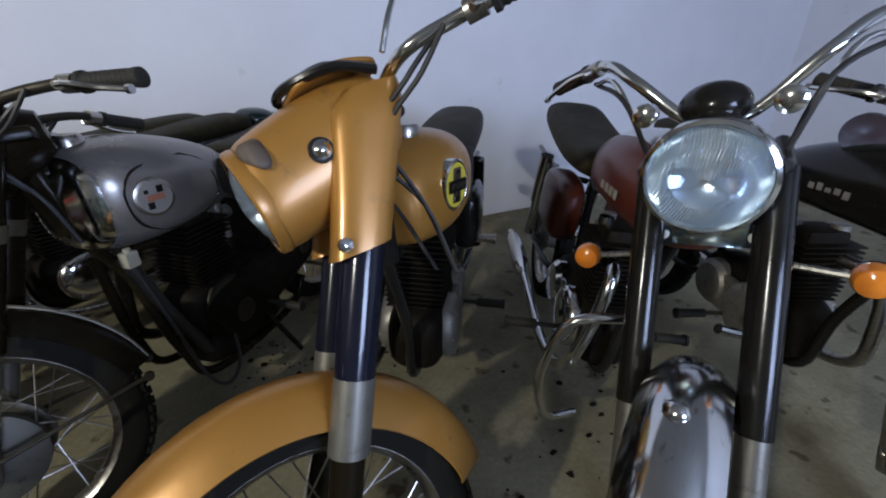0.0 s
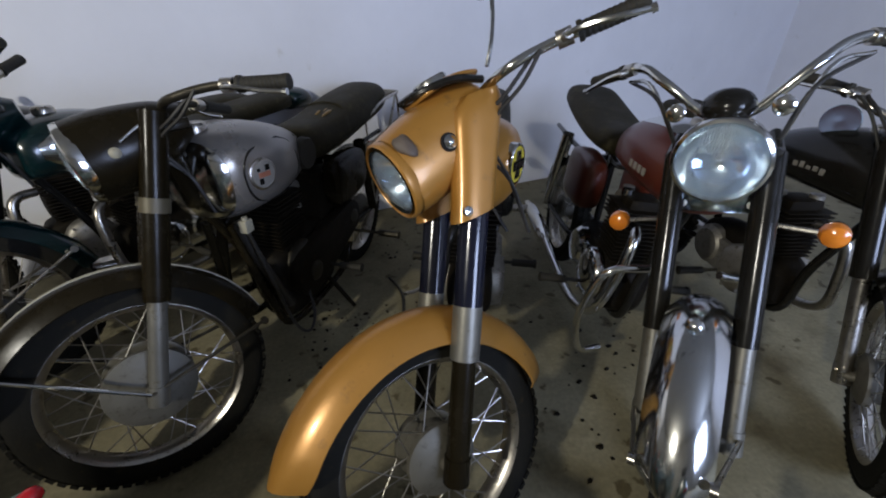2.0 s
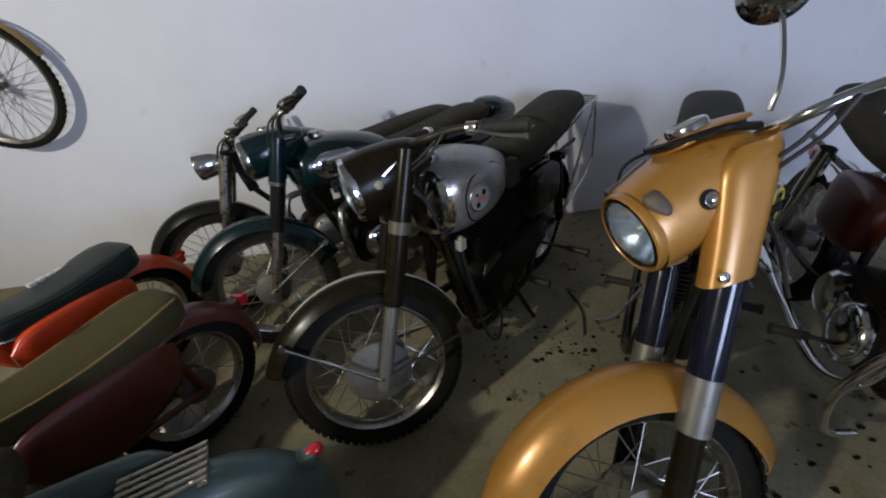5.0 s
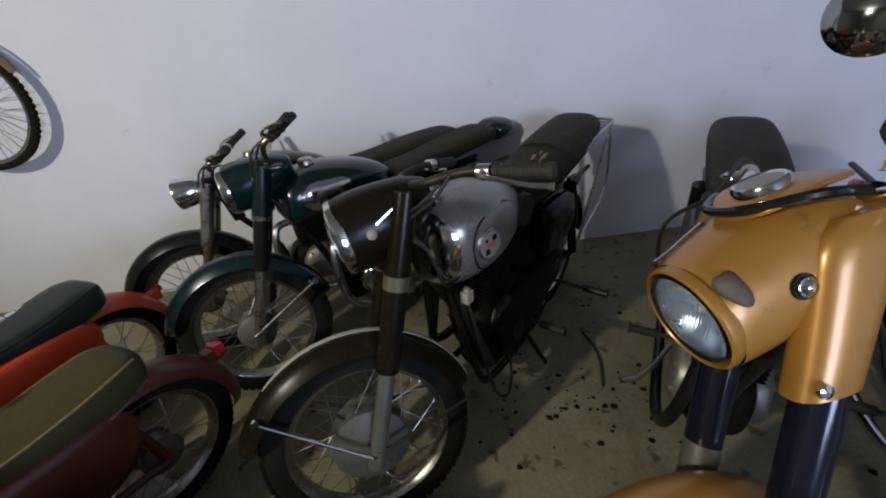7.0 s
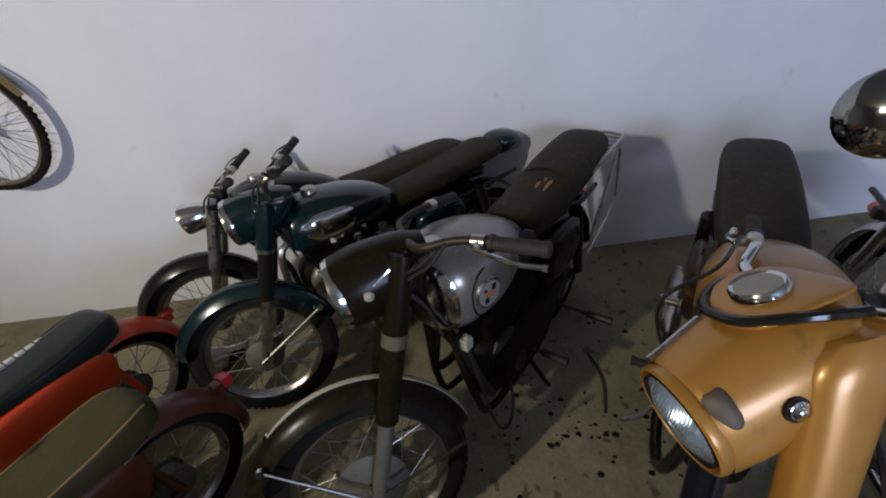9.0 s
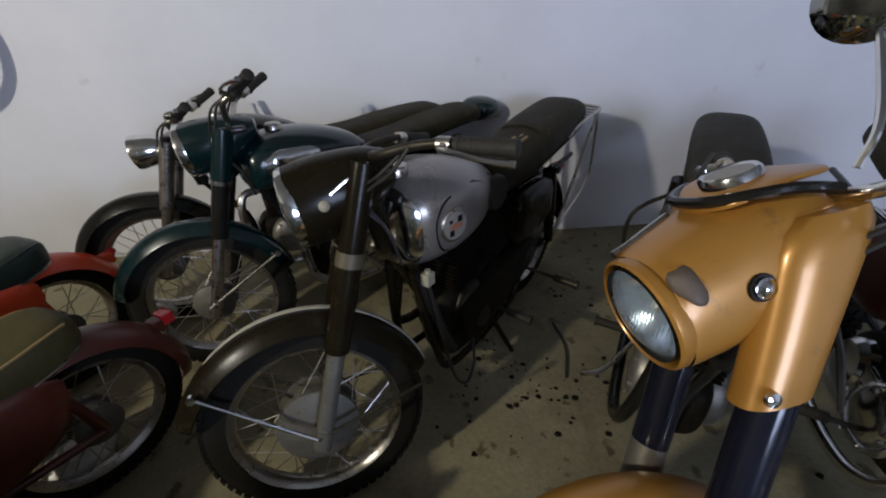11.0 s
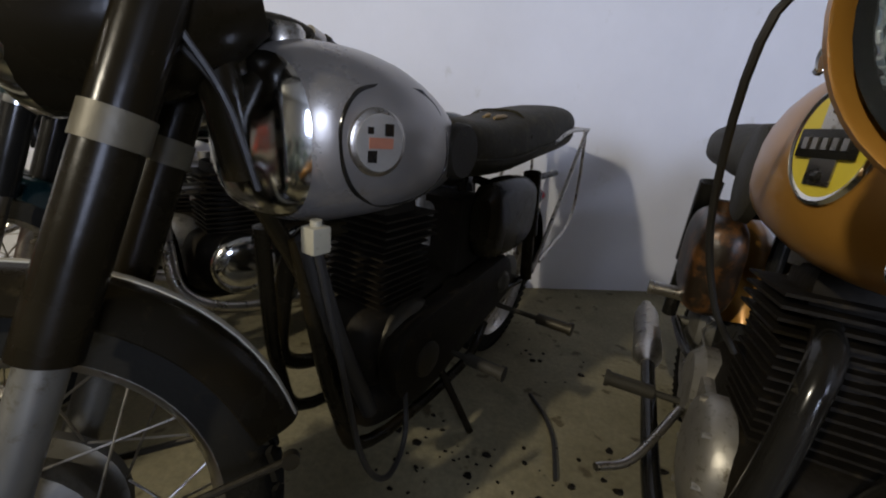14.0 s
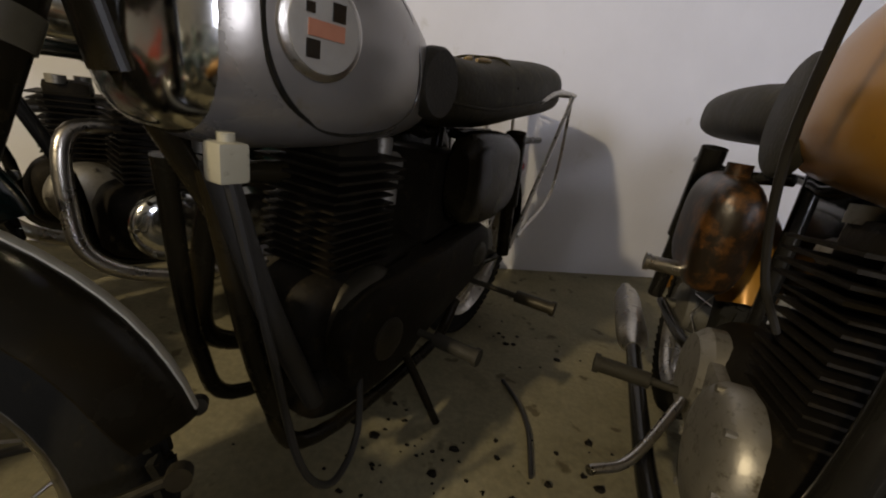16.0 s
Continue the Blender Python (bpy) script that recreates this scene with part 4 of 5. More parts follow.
    for s in (1, -1):
        Q = Matrix.Translation((-0.452, s * 0.126, 0.88)) @ Matrix.Rotation(radians(-28 * s), 4, "Z") @ Matrix.Diagonal((1, s, 1, 1))
        oval = lambda p, q: Q @ Matrix.Translation((0, p, 0)) @ Matrix.Diagonal((q, 1, q * 1.35, 1))
        d = part("tank_emblem", lathe(bmesh.new(), [(-0.02, 1), (0.004, 1), (0.008, 0.93), (0.006, 0.88), (0.004, 0.002)], oval(0, 0.047), 36), CHROME, t, "oval chrome-rimmed tank emblem")
        part("emblem_face", lathe(bmesh.new(), [(0.002, 1), (0.006, 0.99), (0.0065, 0.002)], oval(0, 0.041), 36), YELLOW, d, "yellow emblem face")
        bm = bmesh.new()
        box(bm, 0, 0.0075, 0, 0.03, 0.003, 0.086, 0.003, Q)
        part("emblem_strip", bm, DULL_CHROME, d, "silver strip down the emblem")
        part("emblem_plate", box(bmesh.new(), 0, 0.0095, 0, 0.066, 0.004, 0.03, 0.004, Q), BLACK, d, "small black plate on the emblem")
        for k in range(5):
            part("plate_bar", box(bmesh.new(), -0.022 + 0.011 * k, 0.0125, 0, 0.006, 0.002, 0.012, 0.0, Q), DULL_CHROME, d)
        for z in (-0.034, 0.034):
            part("emblem_screw", lathe(bmesh.new(), [(0, 0.006), (0.003, 0.005), (0.004, 0.001)], Q @ Matrix.Translation((0, 0.009, z)), 10), BLACK, d)
        side_disc(t, "knee_pad", -0.75, s * 0.12, 0.83, 0.085, 0.016, GRIP, "black rubber knee pad")
    dual_seat(b, [(-0.8, 0.82, 0.06, 0.03), (-0.83, 0.84, 0.1, 0.05), (-1.0, 0.85, 0.12, 0.065), (-1.3, 0.87, 0.125, 0.075), (-1.6, 0.88, 0.12, 0.075), (-1.7, 0.88, 0.1, 0.055), (-1.73, 0.88, 0.06, 0.03)], LEATHER, None, "broad dark grey dual seat")
    engine(b, -0.62, 0.36, 10, 0.2, 0.18, lean=-6, wb=wb, exhaust_side=-1, pipe_mat=BLACK, side_mat=ALLOY, silencer_mat=DULL_CHROME)
    frame_tubes(b, H + Vector((0.13, 0, 0.02)), 0.84, -0.62, 0.36, wb, r, BLACK)
    shocks(b, wb, r, 0.78, BLACK)
    part("rear_mudguard", arc_guard(bmesh.new(), -wb, r, r + 0.05, 25, 190, 0.075, 0.06), GOLD, b, "gold rear mudguard")
    for s in (1, -1):
        bm = loft(bmesh.new(), [(-0.88, 0.61, 0.02, 0.06), (-0.91, 0.61, 0.05, 0.11), (-1.04, 0.61, 0.055, 0.125), (-1.14, 0.61, 0.05, 0.11), (-1.18, 0.61, 0.02, 0.06)], 3, Matrix.Translation((0, s * 0.11, 0)))
        tube(bm, [(-1.0, s * 0.11, 0.72), (-1.0, s * 0.11, 0.755)], 0.024)
        part("oil_tank", bm, OIL_TANK if s < 0 else BLACK, b, "rounded oil tank with coppery stains")
    pegs(b, -0.8, 0.33, 0.17)
    pegs(b, -0.97, 0.52, 0.12, DULL_CHROME)
    part("gear_lever", tube(bmesh.new(), [(-0.72, -0.13, 0.36), (-0.6, -0.2, 0.3), (-0.54, -0.26, 0.3)], 0.008), DULL_CHROME, b)
    tail_lamp(b, -1.78, 0.6)
    return b


def chrome_lamp_motorcycle():
    r, rake, steer, wb = 0.32, 26, -36, 1.48
    b = machine("motorcycle", "black motorcycle with a maroon tank, big chrome headlamp and chrome mudguard", 1.575, 0.535, 258, lean=-5)
    S, u = steer_matrix(rake, steer, r)
    wheel("front_wheel", b, (0, 0, r), r, 0.25, 0.09, 0.07, S)
    wheel("rear_wheel", b, (-wb, 0, r), r, 0.25, 0.09, 0.07, I4)
    for s in (1, -1):
        fork_leg(b, S, u, s * 0.1, r, 0.32, 0.56, 0.96, 0.026, 0.03, SLIDER, BLACK)
    part("front_mudguard", arc_guard(bmesh.new(), 0, r, r + 0.035, 22, 128, 0.07, 0.045, S, flare=0.0), CHROME, b, "short polished chrome front mudguard")
    a = radians(84)
    M = S @ Matrix.Translation(((r + 0.035) * math.cos(a), 0, r + (r + 0.035) * math.sin(a))) @ Matrix.Rotation(-a, 4, "Y") @ Matrix.Rotation(radians(-90), 4, "Z")
    part("mudguard_bolt", lathe(bmesh.new(), [(-0.004, 0.02), (0.004, 0.019), (0.012, 0.013), (0.016, 0.003)], M, 18), CHROME, b, "domed chrome bolt on the mudguard")
    stays(b, S, r, r + 0.01, 30, 0.07, 0.12, DULL_CHROME)
    H = Vector((-0.015, 0, r)) + u * ((1.0 - r) / u.z)
    lamp = Matrix.Translation(H + Vector((0.14, 0, -0.025))) @ Matrix.Rotation(radians(4), 4, "Y")
    lamp_unit(b, S @ lamp, 0.098, True, CHROME, 0.17)
    for s in (1, -1):
        bm = tube(bmesh.new(), [H + Vector((-0.01, s * 0.1, 0)), H + Vector((0.08, s * 0.105, -0.02)), H + Vector((0.1, s * 0.1, -0.02))], 0.014, S, 10)
        part("lamp_bracket", bm, BLACK, b)
        ind = part("indicator_stalk", tube(bmesh.new(), [(H.x + 0.0, s * 0.1, 0.77), (H.x + 0.03, s * 0.22, 0.765)], 0.007, S, 8), DULL_CHROME, b, "indicator on a thin stalk")
        M = S @ Matrix.Translation((H.x + 0.03, s * 0.24, 0.765)) @ Matrix.Rotation(radians(-90), 4, "Z")
        part("indicator_body", lathe(bmesh.new(), [(-0.03, 0.005), (-0.028, 0.02), (-0.01, 0.029), (0.0, 0.03)], M, 22), CHROME, ind)
        part("indicator_lens", lathe(bmesh.new(), [(0.0, 0.029), (0.012, 0.03), (0.026, 0.026), (0.034, 0.014), (0.036, 0.002)], M, 22), AMBER, ind, "round amber indicator lens")
        M2 = S @ Matrix.Translation(H + Vector((0.11, s * 0.1, 0.085))) @ Matrix.Rotation(radians(-90), 4, "Z")
        part("stalk_knob", lathe(bmesh.new(), [(-0.03, 0.008), (-0.02, 0.02), (0.01, 0.021), (0.016, 0.012), (0.017, 0.002)], M2, 18), CHROME, b, "small round chrome fitting")
    bm = box(bmesh.new(), H.x + 0.045, 0, 0.84, 0.012, 0.19, 0.055, 0.004, S)
    plate = part("fork_plate", bm, BLUE_MIRROR, b, "bright polished plate between the forks")
    for s in (1, -1):
        part("plate_screw", lathe(bmesh.new(), [(0, 0.01), (0.006, 0.009), (0.009, 0.002)], S @ Matrix.Translation((H.x + 0.051, s * 0.075, 0.835)) @ Matrix.Rotation(radians(-90), 4, "Z"), 12), WHITE, plate)
    bm = bmesh.new()
    bmesh.ops.create_uvsphere(bm, u_segments=24, v_segments=12, radius=1, matrix=S @ Matrix.Translation(H + Vector((0.06, 0, 0.085))) @ Matrix.Diagonal((0.055, 0.056, 0.04, 1)))
    part("speedometer", bm, BLACK, b, "black rounded instrument housing")
    handlebar(b, S, H + Vector((-0.02, 0, 0.05)), 0.37, 0.135, 0.17, bar_r=0.0125, bar_mat=CHROME, droop=0.03)
    for s in (1, -1):
        for k in range(2):
            part("cable", tube(bmesh.new(), [(H.x - 0.1, s * 0.25, H.z + 0.15), (H.x + 0.02 + 0.03 * k, s * (0.17 - 0.02 * k), H.z + 0.14 - 0.03 * k), (H.x + 0.05, s * 0.1, H.z - 0.02)], 0.005, S, 8), CHROME if k == 0 else CABLE, b)
    t = tank(b, [(-0.340, 0.84, 0.05, 0.05), (-0.370, 0.85, 0.11, 0.1), (-0.500, 0.87, 0.14, 0.125), (-0.660, 0.87, 0.135, 0.115), (-0.800, 0.85, 0.1, 0.09), (-0.900, 0.82, 0.06, 0.05)], MAROON, "maroon fuel tank with a pale top")
    part("tank_top", loft(bmesh.new(), [(-0.380, 0.9, 0.05, 0.03), (-0.420, 0.92, 0.09, 0.06), (-0.520, 0.935, 0.11, 0.067), (-0.660, 0.93, 0.105, 0.062), (-0.780, 0.9, 0.07, 0.05), (-0.820, 0.89, 0.04, 0.03)], 2.4), CHROME, t, "chromed upper tank panel")
    for s in (1, -1):
        bm = bmesh.new()
        for k in range(4):
            box(bm, -0.46 - 0.032 * k, s * 0.1405, 0.855, 0.02, 0.004, 0.022, 0.002)
        part("tank_mark", bm, BADGE_FACE, t, "pale marks in place of the maker's name")
    dual_seat(b, [(-0.880, 0.82, 0.06, 0.03), (-0.910, 0.83, 0.11, 0.05), (-1.100, 0.84, 0.13, 0.055), (-1.350, 0.88, 0.135, 0.06), (-1.550, 0.92, 0.13, 0.06), (-1.620, 0.92, 0.1, 0.05), (-1.650, 0.92, 0.05, 0.03)], LEATHER, None, "dusty black humped dual seat")
    engine(b, -0.7, 0.36, 9, 0.19, 0.17, wb=wb, exhaust_side=-1, pipe_mat=CHROME, side_mat=CHROME, silencer_mat=CHROME)
    frame_tubes(b, H, 0.84, -0.7, 0.36, wb, r, BLACK)
    shocks(b, wb, r, 0.76, CHROME)
    part("rear_mudguard", arc_guard(bmesh.new(), -wb, r, r + 0.045, 25, 185, 0.07, 0.05), CHROME, b, "chrome rear mudguard")
    for s in (1, -1):
        bm = loft(bmesh.new(), [(-0.82, 0.67, 0.02, 0.06), (-0.85, 0.67, 0.05, 0.1), (-0.98, 0.67, 0.055, 0.115), (-1.08, 0.67, 0.05, 0.1), (-1.11, 0.67, 0.02, 0.06)], 4, Matrix.Translation((0, s * 0.13, 0)))
        part("side_tank", bm, MAROON, b, "maroon box-shaped side tank")
    part("crash_bar", tube(bmesh.new(), [(-0.3, -0.1, 0.62), (-0.31, -0.22, 0.58), (-0.33, -0.25, 0.4), (-0.36, -0.2, 0.24), (-0.42, -0.1, 0.2)], 0.012, seg=12), CHROME, b, "curved chrome crash bar")
    part("crash_bar", tube(bmesh.new(), [(-0.3, 0.1, 0.62), (-0.31, 0.22, 0.58), (-0.33, 0.25, 0.4), (-0.36, 0.2, 0.24), (-0.42, 0.1, 0.2)], 0.012, seg=12), CHROME, b, "curved chrome crash bar")
    pegs(b, -0.66, 0.33, 0.2)
    tail_lamp(b, -1.76, 0.62)
    return b


def plain_motorcycle(label, x, y, heading, steer, paint, lamp_mat, lamp_r, guard_mat, upper, lower, seat_mat, chrome_tank=False, lamp_z=0.95, bar_rise=0.1, script=False, tail=None, bar_mat=None, casing=None, cover=None):
    r, rake, wb = 0.32, 18, 1.38
    b = machine("motorcycle", label, x, y, heading)
    S, u = steer_matrix(rake, steer, r)
    wheel("front_wheel", b, (0, 0, r), r, 0.25, 0.08, 0.08, S)
    wheel("rear_wheel", b, (-wb, 0, r), r, 0.25, 0.085, 0.08, I4)
    for s in (1, -1):
        fork_leg(b, S, u, s * 0.088, r, 0.32, 0.64, lamp_z + 0.03, 0.022, 0.03, lower, upper)
    if casing:
        for s in (1, -1):
            c = lambda z: Vector((-0.015, s * 0.088, r)) + u * ((z - r) / u.z)
            sleeve = part("fork_casing", tube(bmesh.new(), [c(lamp_z - 0.13), c(lamp_z + 0.05)], 0.036, S, 18), casing, b, "painted fork casing")
            part("casing_ring", tube(bmesh.new(), [c(lamp_z - 0.14), c(lamp_z - 0.125)], 0.0375, S, 18), CHROME, sleeve)
    part("front_mudguard", arc_guard(bmesh.new(), 0, r, r + 0.035, 15, 165, 0.064, 0.05, S), guard_mat, b, "rounded front mudguard")
    stays(b, S, r, r + 0.02, 150, 0.066, 0.11, DULL_CHROME)
    H = Vector((-0.015, 0, r)) + u * ((lamp_z + 0.03 - r) / u.z)
    lamp = Matrix.Translation(H + Vector((0.14, 0, -0.05))) @ Matrix.Rotation(radians(6), 4, "Y")
    if lamp_r > 0.08:
        shell = part("nacelle", open_front(loft(bmesh.new(), [(0.0, 0, lamp_r, lamp_r * 1.03), (-0.06, 0.003, lamp_r * 1.02, lamp_r * 1.05), (-0.14, 0.008, lamp_r * 0.95, lamp_r * 0.95), (-0.2, 0.02, lamp_r * 0.8, lamp_r * 0.7), (-0.25, 0.03, lamp_r * 0.4, lamp_r * 0.35)], 2.1, S @ lamp)), lamp_mat, b, "egg-shaped headlamp nacelle")
        lamp_unit(shell, S @ lamp, lamp_r, False, None)
    else:
        lamp_unit(b, S @ lamp, lamp_r, True, lamp_mat, 0.14)
    bm = box(bmesh.new(), H.x - 0.03, 0, H.z + 0.01, 0.1, 0.22, 0.026, 0.01, S)
    tube(bm, [(H.x - 0.03, 0, H.z), (H.x - 0.035, 0, H.z + 0.05)], 0.028, S, 14)
    part("fork_crown", bm, BLACK, b)
    handlebar(b, S, H + Vector((-0.03, 0, 0.03)), 0.28, bar_rise, 0.12, bar_mat=bar_mat or DULL_CHROME, droop=-0.045)
    cables(b, S, H + Vector((-0.03, 0, 0.03)), 0.28, bar_rise, 0.12, 0.68)
    t = tank(b, [(-0.24, 0.82, 0.05, 0.05), (-0.27, 0.825, 0.11, 0.1), (-0.4, 0.845, 0.135, 0.12), (-0.56, 0.84, 0.13, 0.11), (-0.7, 0.82, 0.1, 0.085), (-0.8, 0.8, 0.05, 0.04)], paint, "teardrop fuel tank in the machine's colour")
    for s in (1, -1):
        if chrome_tank:
            part("tank_panel", loft(bmesh.new(), [(-0.3, 0.85, 0.01, 0.03), (-0.36, 0.85, 0.03, 0.06), (-0.48, 0.85, 0.03, 0.06), (-0.56, 0.85, 0.01, 0.03)], 2.2, Matrix.Translation((0, s * 0.112, 0))), CHROME, t, "chromed tank side panel")
        if script:
            bm = bmesh.new()
            for k in range(5):
                box(bm, -0.40 - 0.026 * k, s * 0.136, 0.84 + 0.003 * (k % 2), 0.017, 0.004, 0.02 - 0.004 * (k % 3), 0.003)
            part("tank_mark", bm, BADGE_FACE, t, "pale bars in place of the maker's script")
    dual_seat(b, [(-0.76, 0.79, 0.05, 0.03), (-0.79, 0.8, 0.1, 0.045), (-1.0, 0.81, 0.12, 0.05), (-1.2, 0.84, 0.125, 0.05), (-1.42, 0.86, 0.12, 0.05), (-1.5, 0.86, 0.09, 0.04), (-1.53, 0.86, 0.05, 0.02)], seat_mat, None, "dusty dark dual seat")
    engine(b, -0.6, 0.36, 8, 0.18, 0.16, wb=wb, exhaust_side=1, side_mat=cover)
    frame_tubes(b, H, 0.8, -0.6, 0.36, wb, r, BLACK)
    shocks(b, wb, r, 0.72, BLACK)
    part("rear_mudguard", arc_guard(bmesh.new(), -wb, r, r + 0.045, 20, 185, 0.068, 0.05), guard_mat, b, "rounded rear mudguard")
    for s in (1, -1):
        bm = loft(bmesh.new(), [(-0.84, 0.61, 0.02, 0.06), (-0.88, 0.61, 0.04, 0.1), (-1.02, 0.61, 0.042, 0.11), (-1.12, 0.61, 0.035, 0.09), (-1.15, 0.61, 0.02, 0.05)], 3, Matrix.Translation((0, s * 0.115, 0)))
        part("tool_box", bm, paint, b, "rounded side toolbox")
    pegs(b, -0.66, 0.31, 0.19)
    tail_lamp(b, -1.72, 0.62)
    if tail:
        part("seat_hump", loft(bmesh.new(), [(-1.5, 0.84, 0.05, 0.03), (-1.54, 0.86, 0.1, 0.06), (-1.64, 0.86, 0.1, 0.06), (-1.72, 0.83, 0.05, 0.04)], 2.4), tail, b, "rounded tail cover")
    return b


brown_silver_motorcycle()
gold_motorcycle()
chrome_lamp_motorcycle()
plain_motorcycle("dark green motorcycle with chrome tank panels and a green mudguard", -0.58, 1.35, 235, -24, GREEN, GREEN, 0.092, GREEN, BLACK, DULL_CHROME, LEATHER, True, lamp_z=0.95, tail=GREEN, casing=GREEN, bar_rise=0.1, cover=CHROME)
plain_motorcycle("black motorcycle with a small chrome headlamp and bare fork tubes", -1.03, 1.56, 222, -10, BLACK, CHROME, 0.07, BLACK, DULL_CHROME, DULL_CHROME, LEATHER, False, lamp_z=0.87, bar_rise=0.07)
plain_motorcycle("black motorcycle with pale script on its tank", 2.3, 0.56, 262, -40, BLACK, BLACK, 0.09, BLACK, BLACK, DULL_CHROME, LEATHER, False, script=True)

# ---- small machines in front, their tails towards the row ----


def moped(label, x, y, heading, paint, guard_mat, seat_mat, kind="seat", lens="round", rear_r=0.27, seat_len=0.55, stripe=False, body_mat=None):
    """Local +x is the front; the rear axle stands over the origin."""
    b = machine("moped", label, x, y, heading, "moped", "mopeds in front of the row")
    wb, r = 1.12, rear_r
    wheel("rear_wheel", b, (0, 0, r), r, r - 0.062, 0.07, 0.065, I4, spokes=28)
    wheel("front_wheel", b, (wb, 0, r), r, r - 0.062, 0.07, 0.055, I4, spokes=28)
    part("rear_mudguard", arc_guard(bmesh.new(), 0, r, r + 0.045, 30, 192, 0.07, 0.06, flare=0.0), guard_mat, b, "deep rounded rear mudguard")
    part("front_mudguard", arc_guard(bmesh.new(), wb, r, r + 0.035, 0, 165, 0.055, 0.045), guard_mat, b, "rounded front mudguard")
    tx, tz = (r + 0.05) * math.cos(radians(150)), r + (r + 0.05) * math.sin(radians(150))
    lampb = part("tail_lamp", box(bmesh.new(), tx + 0.005, 0, tz + 0.012, 0.05, 0.05, 0.05, 0.012), guard_mat, b, "tail lamp bracket")
    if lens == "round":
        M = Matrix.Translation((tx - 0.012, 0, tz + 0.026)) @ Matrix.Rotation(radians(90), 4, "Z") @ Matrix.Rotation(radians(20), 4, "X")
        part("red_lens", lathe(bmesh.new(), [(-0.02, 0.016), (0.0, 0.018), (0.016, 0.0175), (0.026, 0.012), (0.03, 0.002)], M, 18), RED_GLASS, lampb, "red glass tail lamp lens")
    else:
        part("red_lens", box(bmesh.new(), tx - 0.025, 0, tz + 0.025, 0.04, 0.055, 0.042, 0.008), RED_GLASS, lampb, "square red tail lamp lens")
    bm = tube(bmesh.new(), [(0.0, 0.085, r), (0.3, 0.07, 0.3), (0.45, 0.03, 0.3)], 0.013)
    tube(bm, [(0.0, -0.085, r), (0.3, -0.07, 0.3), (0.45, -0.03, 0.3)], 0.013)
    tube(bm, [(0.4, 0, 0.3), (0.62, 0, 0.34), (0.86, 0, 0.6), (0.92, 0, 0.8)], 0.03)
    tube(bm, [(0.38, 0, 0.28), (0.31, 0, 0.5 if kind == "seat" else 0.66)], 0.018)
    for s in (1, -1):
        tube(bm, [(0.0, s * 0.08, r), (0.05, s * 0.075, r + 0.25)], 0.016)
    part("frame", bm, body_mat or paint, b, "pressed steel frame")
    for s in (1, -1):
        bm = loft(bmesh.new(), [(0.02, 0.5, 0.01, 0.03), (0.08, 0.47, 0.03, 0.1), (0.25, 0.45, 0.035, 0.13), (0.4, 0.46, 0.03, 0.11), (0.47, 0.48, 0.01, 0.04)], 3, Matrix.Translation((0, s * 0.1, 0)))
        part("side_panel", bm, body_mat or paint, b, "rounded side panel")
    bm = loft(bmesh.new(), [(0.28, 0.25, 0.05, 0.06), (0.34, 0.24, 0.08, 0.1), (0.5, 0.25, 0.08, 0.1), (0.58, 0.28, 0.05, 0.07)], 3)
    tube(bm, [(0.56, 0, 0.29), (0.7, 0, 0.315)], 0.05, seg=16)
    motor = part("engine", bm, ALLOY, b, "small finned two-stroke engine")
    for k in range(6):
        part("fin", box(bmesh.new(), 0.62 + 0.014 * k, 0, 0.3 + 0.003 * k, 0.004, 0.14, 0.13, 0), ALLOY, motor)
    M = Matrix.Translation((0.5, -0.13, 0.2)) @ Matrix.Rotation(radians(90), 4, "Z")
    part("silencer", lathe(bmesh.new(), [(0, 0.015), (0.05, 0.035), (0.42, 0.037), (0.5, 0.03), (0.55, 0.012)], M, 18), DULL_CHROME, b, "long tarnished silencer")
    if kind == "seat":
        part("fuel_tank", loft(bmesh.new(), [(0.5, 0.53, 0.05, 0.05), (0.56, 0.55, 0.085, 0.07), (0.7, 0.6, 0.1, 0.085), (0.84, 0.66, 0.08, 0.08), (0.9, 0.7, 0.04, 0.04)], 2.5), paint, b, "small fuel tank")
    else:
        part("fuel_tank", loft(bmesh.new(), [(0.42, 0.66, 0.04, 0.04), (0.46, 0.67, 0.09, 0.08), (0.62, 0.69, 0.11, 0.1), (0.8, 0.7, 0.09, 0.09), (0.88, 0.71, 0.04, 0.04)], 2.5), paint, b, "small fuel tank")
    if kind == "seat":
        x0, z = -0.085, 0.585
        shape = [(0.0, 0.022, 0.045, 0.03), (0.025, 0.024, 0.085, 0.055), (0.07, 0.022, 0.108, 0.062), (0.16, 0.008, 0.118, 0.062), (0.27, -0.006, 0.114, 0.06), (0.37, -0.01, 0.104, 0.056), (0.46, 0.0, 0.098, 0.052), (0.53, 0.008, 0.085, 0.045), (0.575, 0.012, 0.06, 0.036), (0.59, 0.012, 0.03, 0.02)]
        rows = [(x0 + sx * seat_len / 0.55, z + dz, hw, hh) for sx, dz, hw, hh in shape]
        seat = part("seat", loft(bmesh.new(), rows, 4.2), seat_mat, b, "long padded vinyl seat")
        for s in (1, -1):
            part("seat_trim", tube(bmesh.new(), [(xx, s * hw * 0.93, zz + hh * 0.77) for xx, zz, hw, hh in rows[1:-1]], 0.0038, seg=6), TAN if seat_mat == OLIVE_VINYL else seat_mat, seat, "raised piping along the seat edge")
            part("seat_band", tube(bmesh.new(), [(xx, s * (hw - 0.002), zz - hh * 0.68) for xx, zz, hw, hh in rows[1:-1]], 0.004, seg=6), DULL_CHROME, seat, "pale trim strip under the seat")
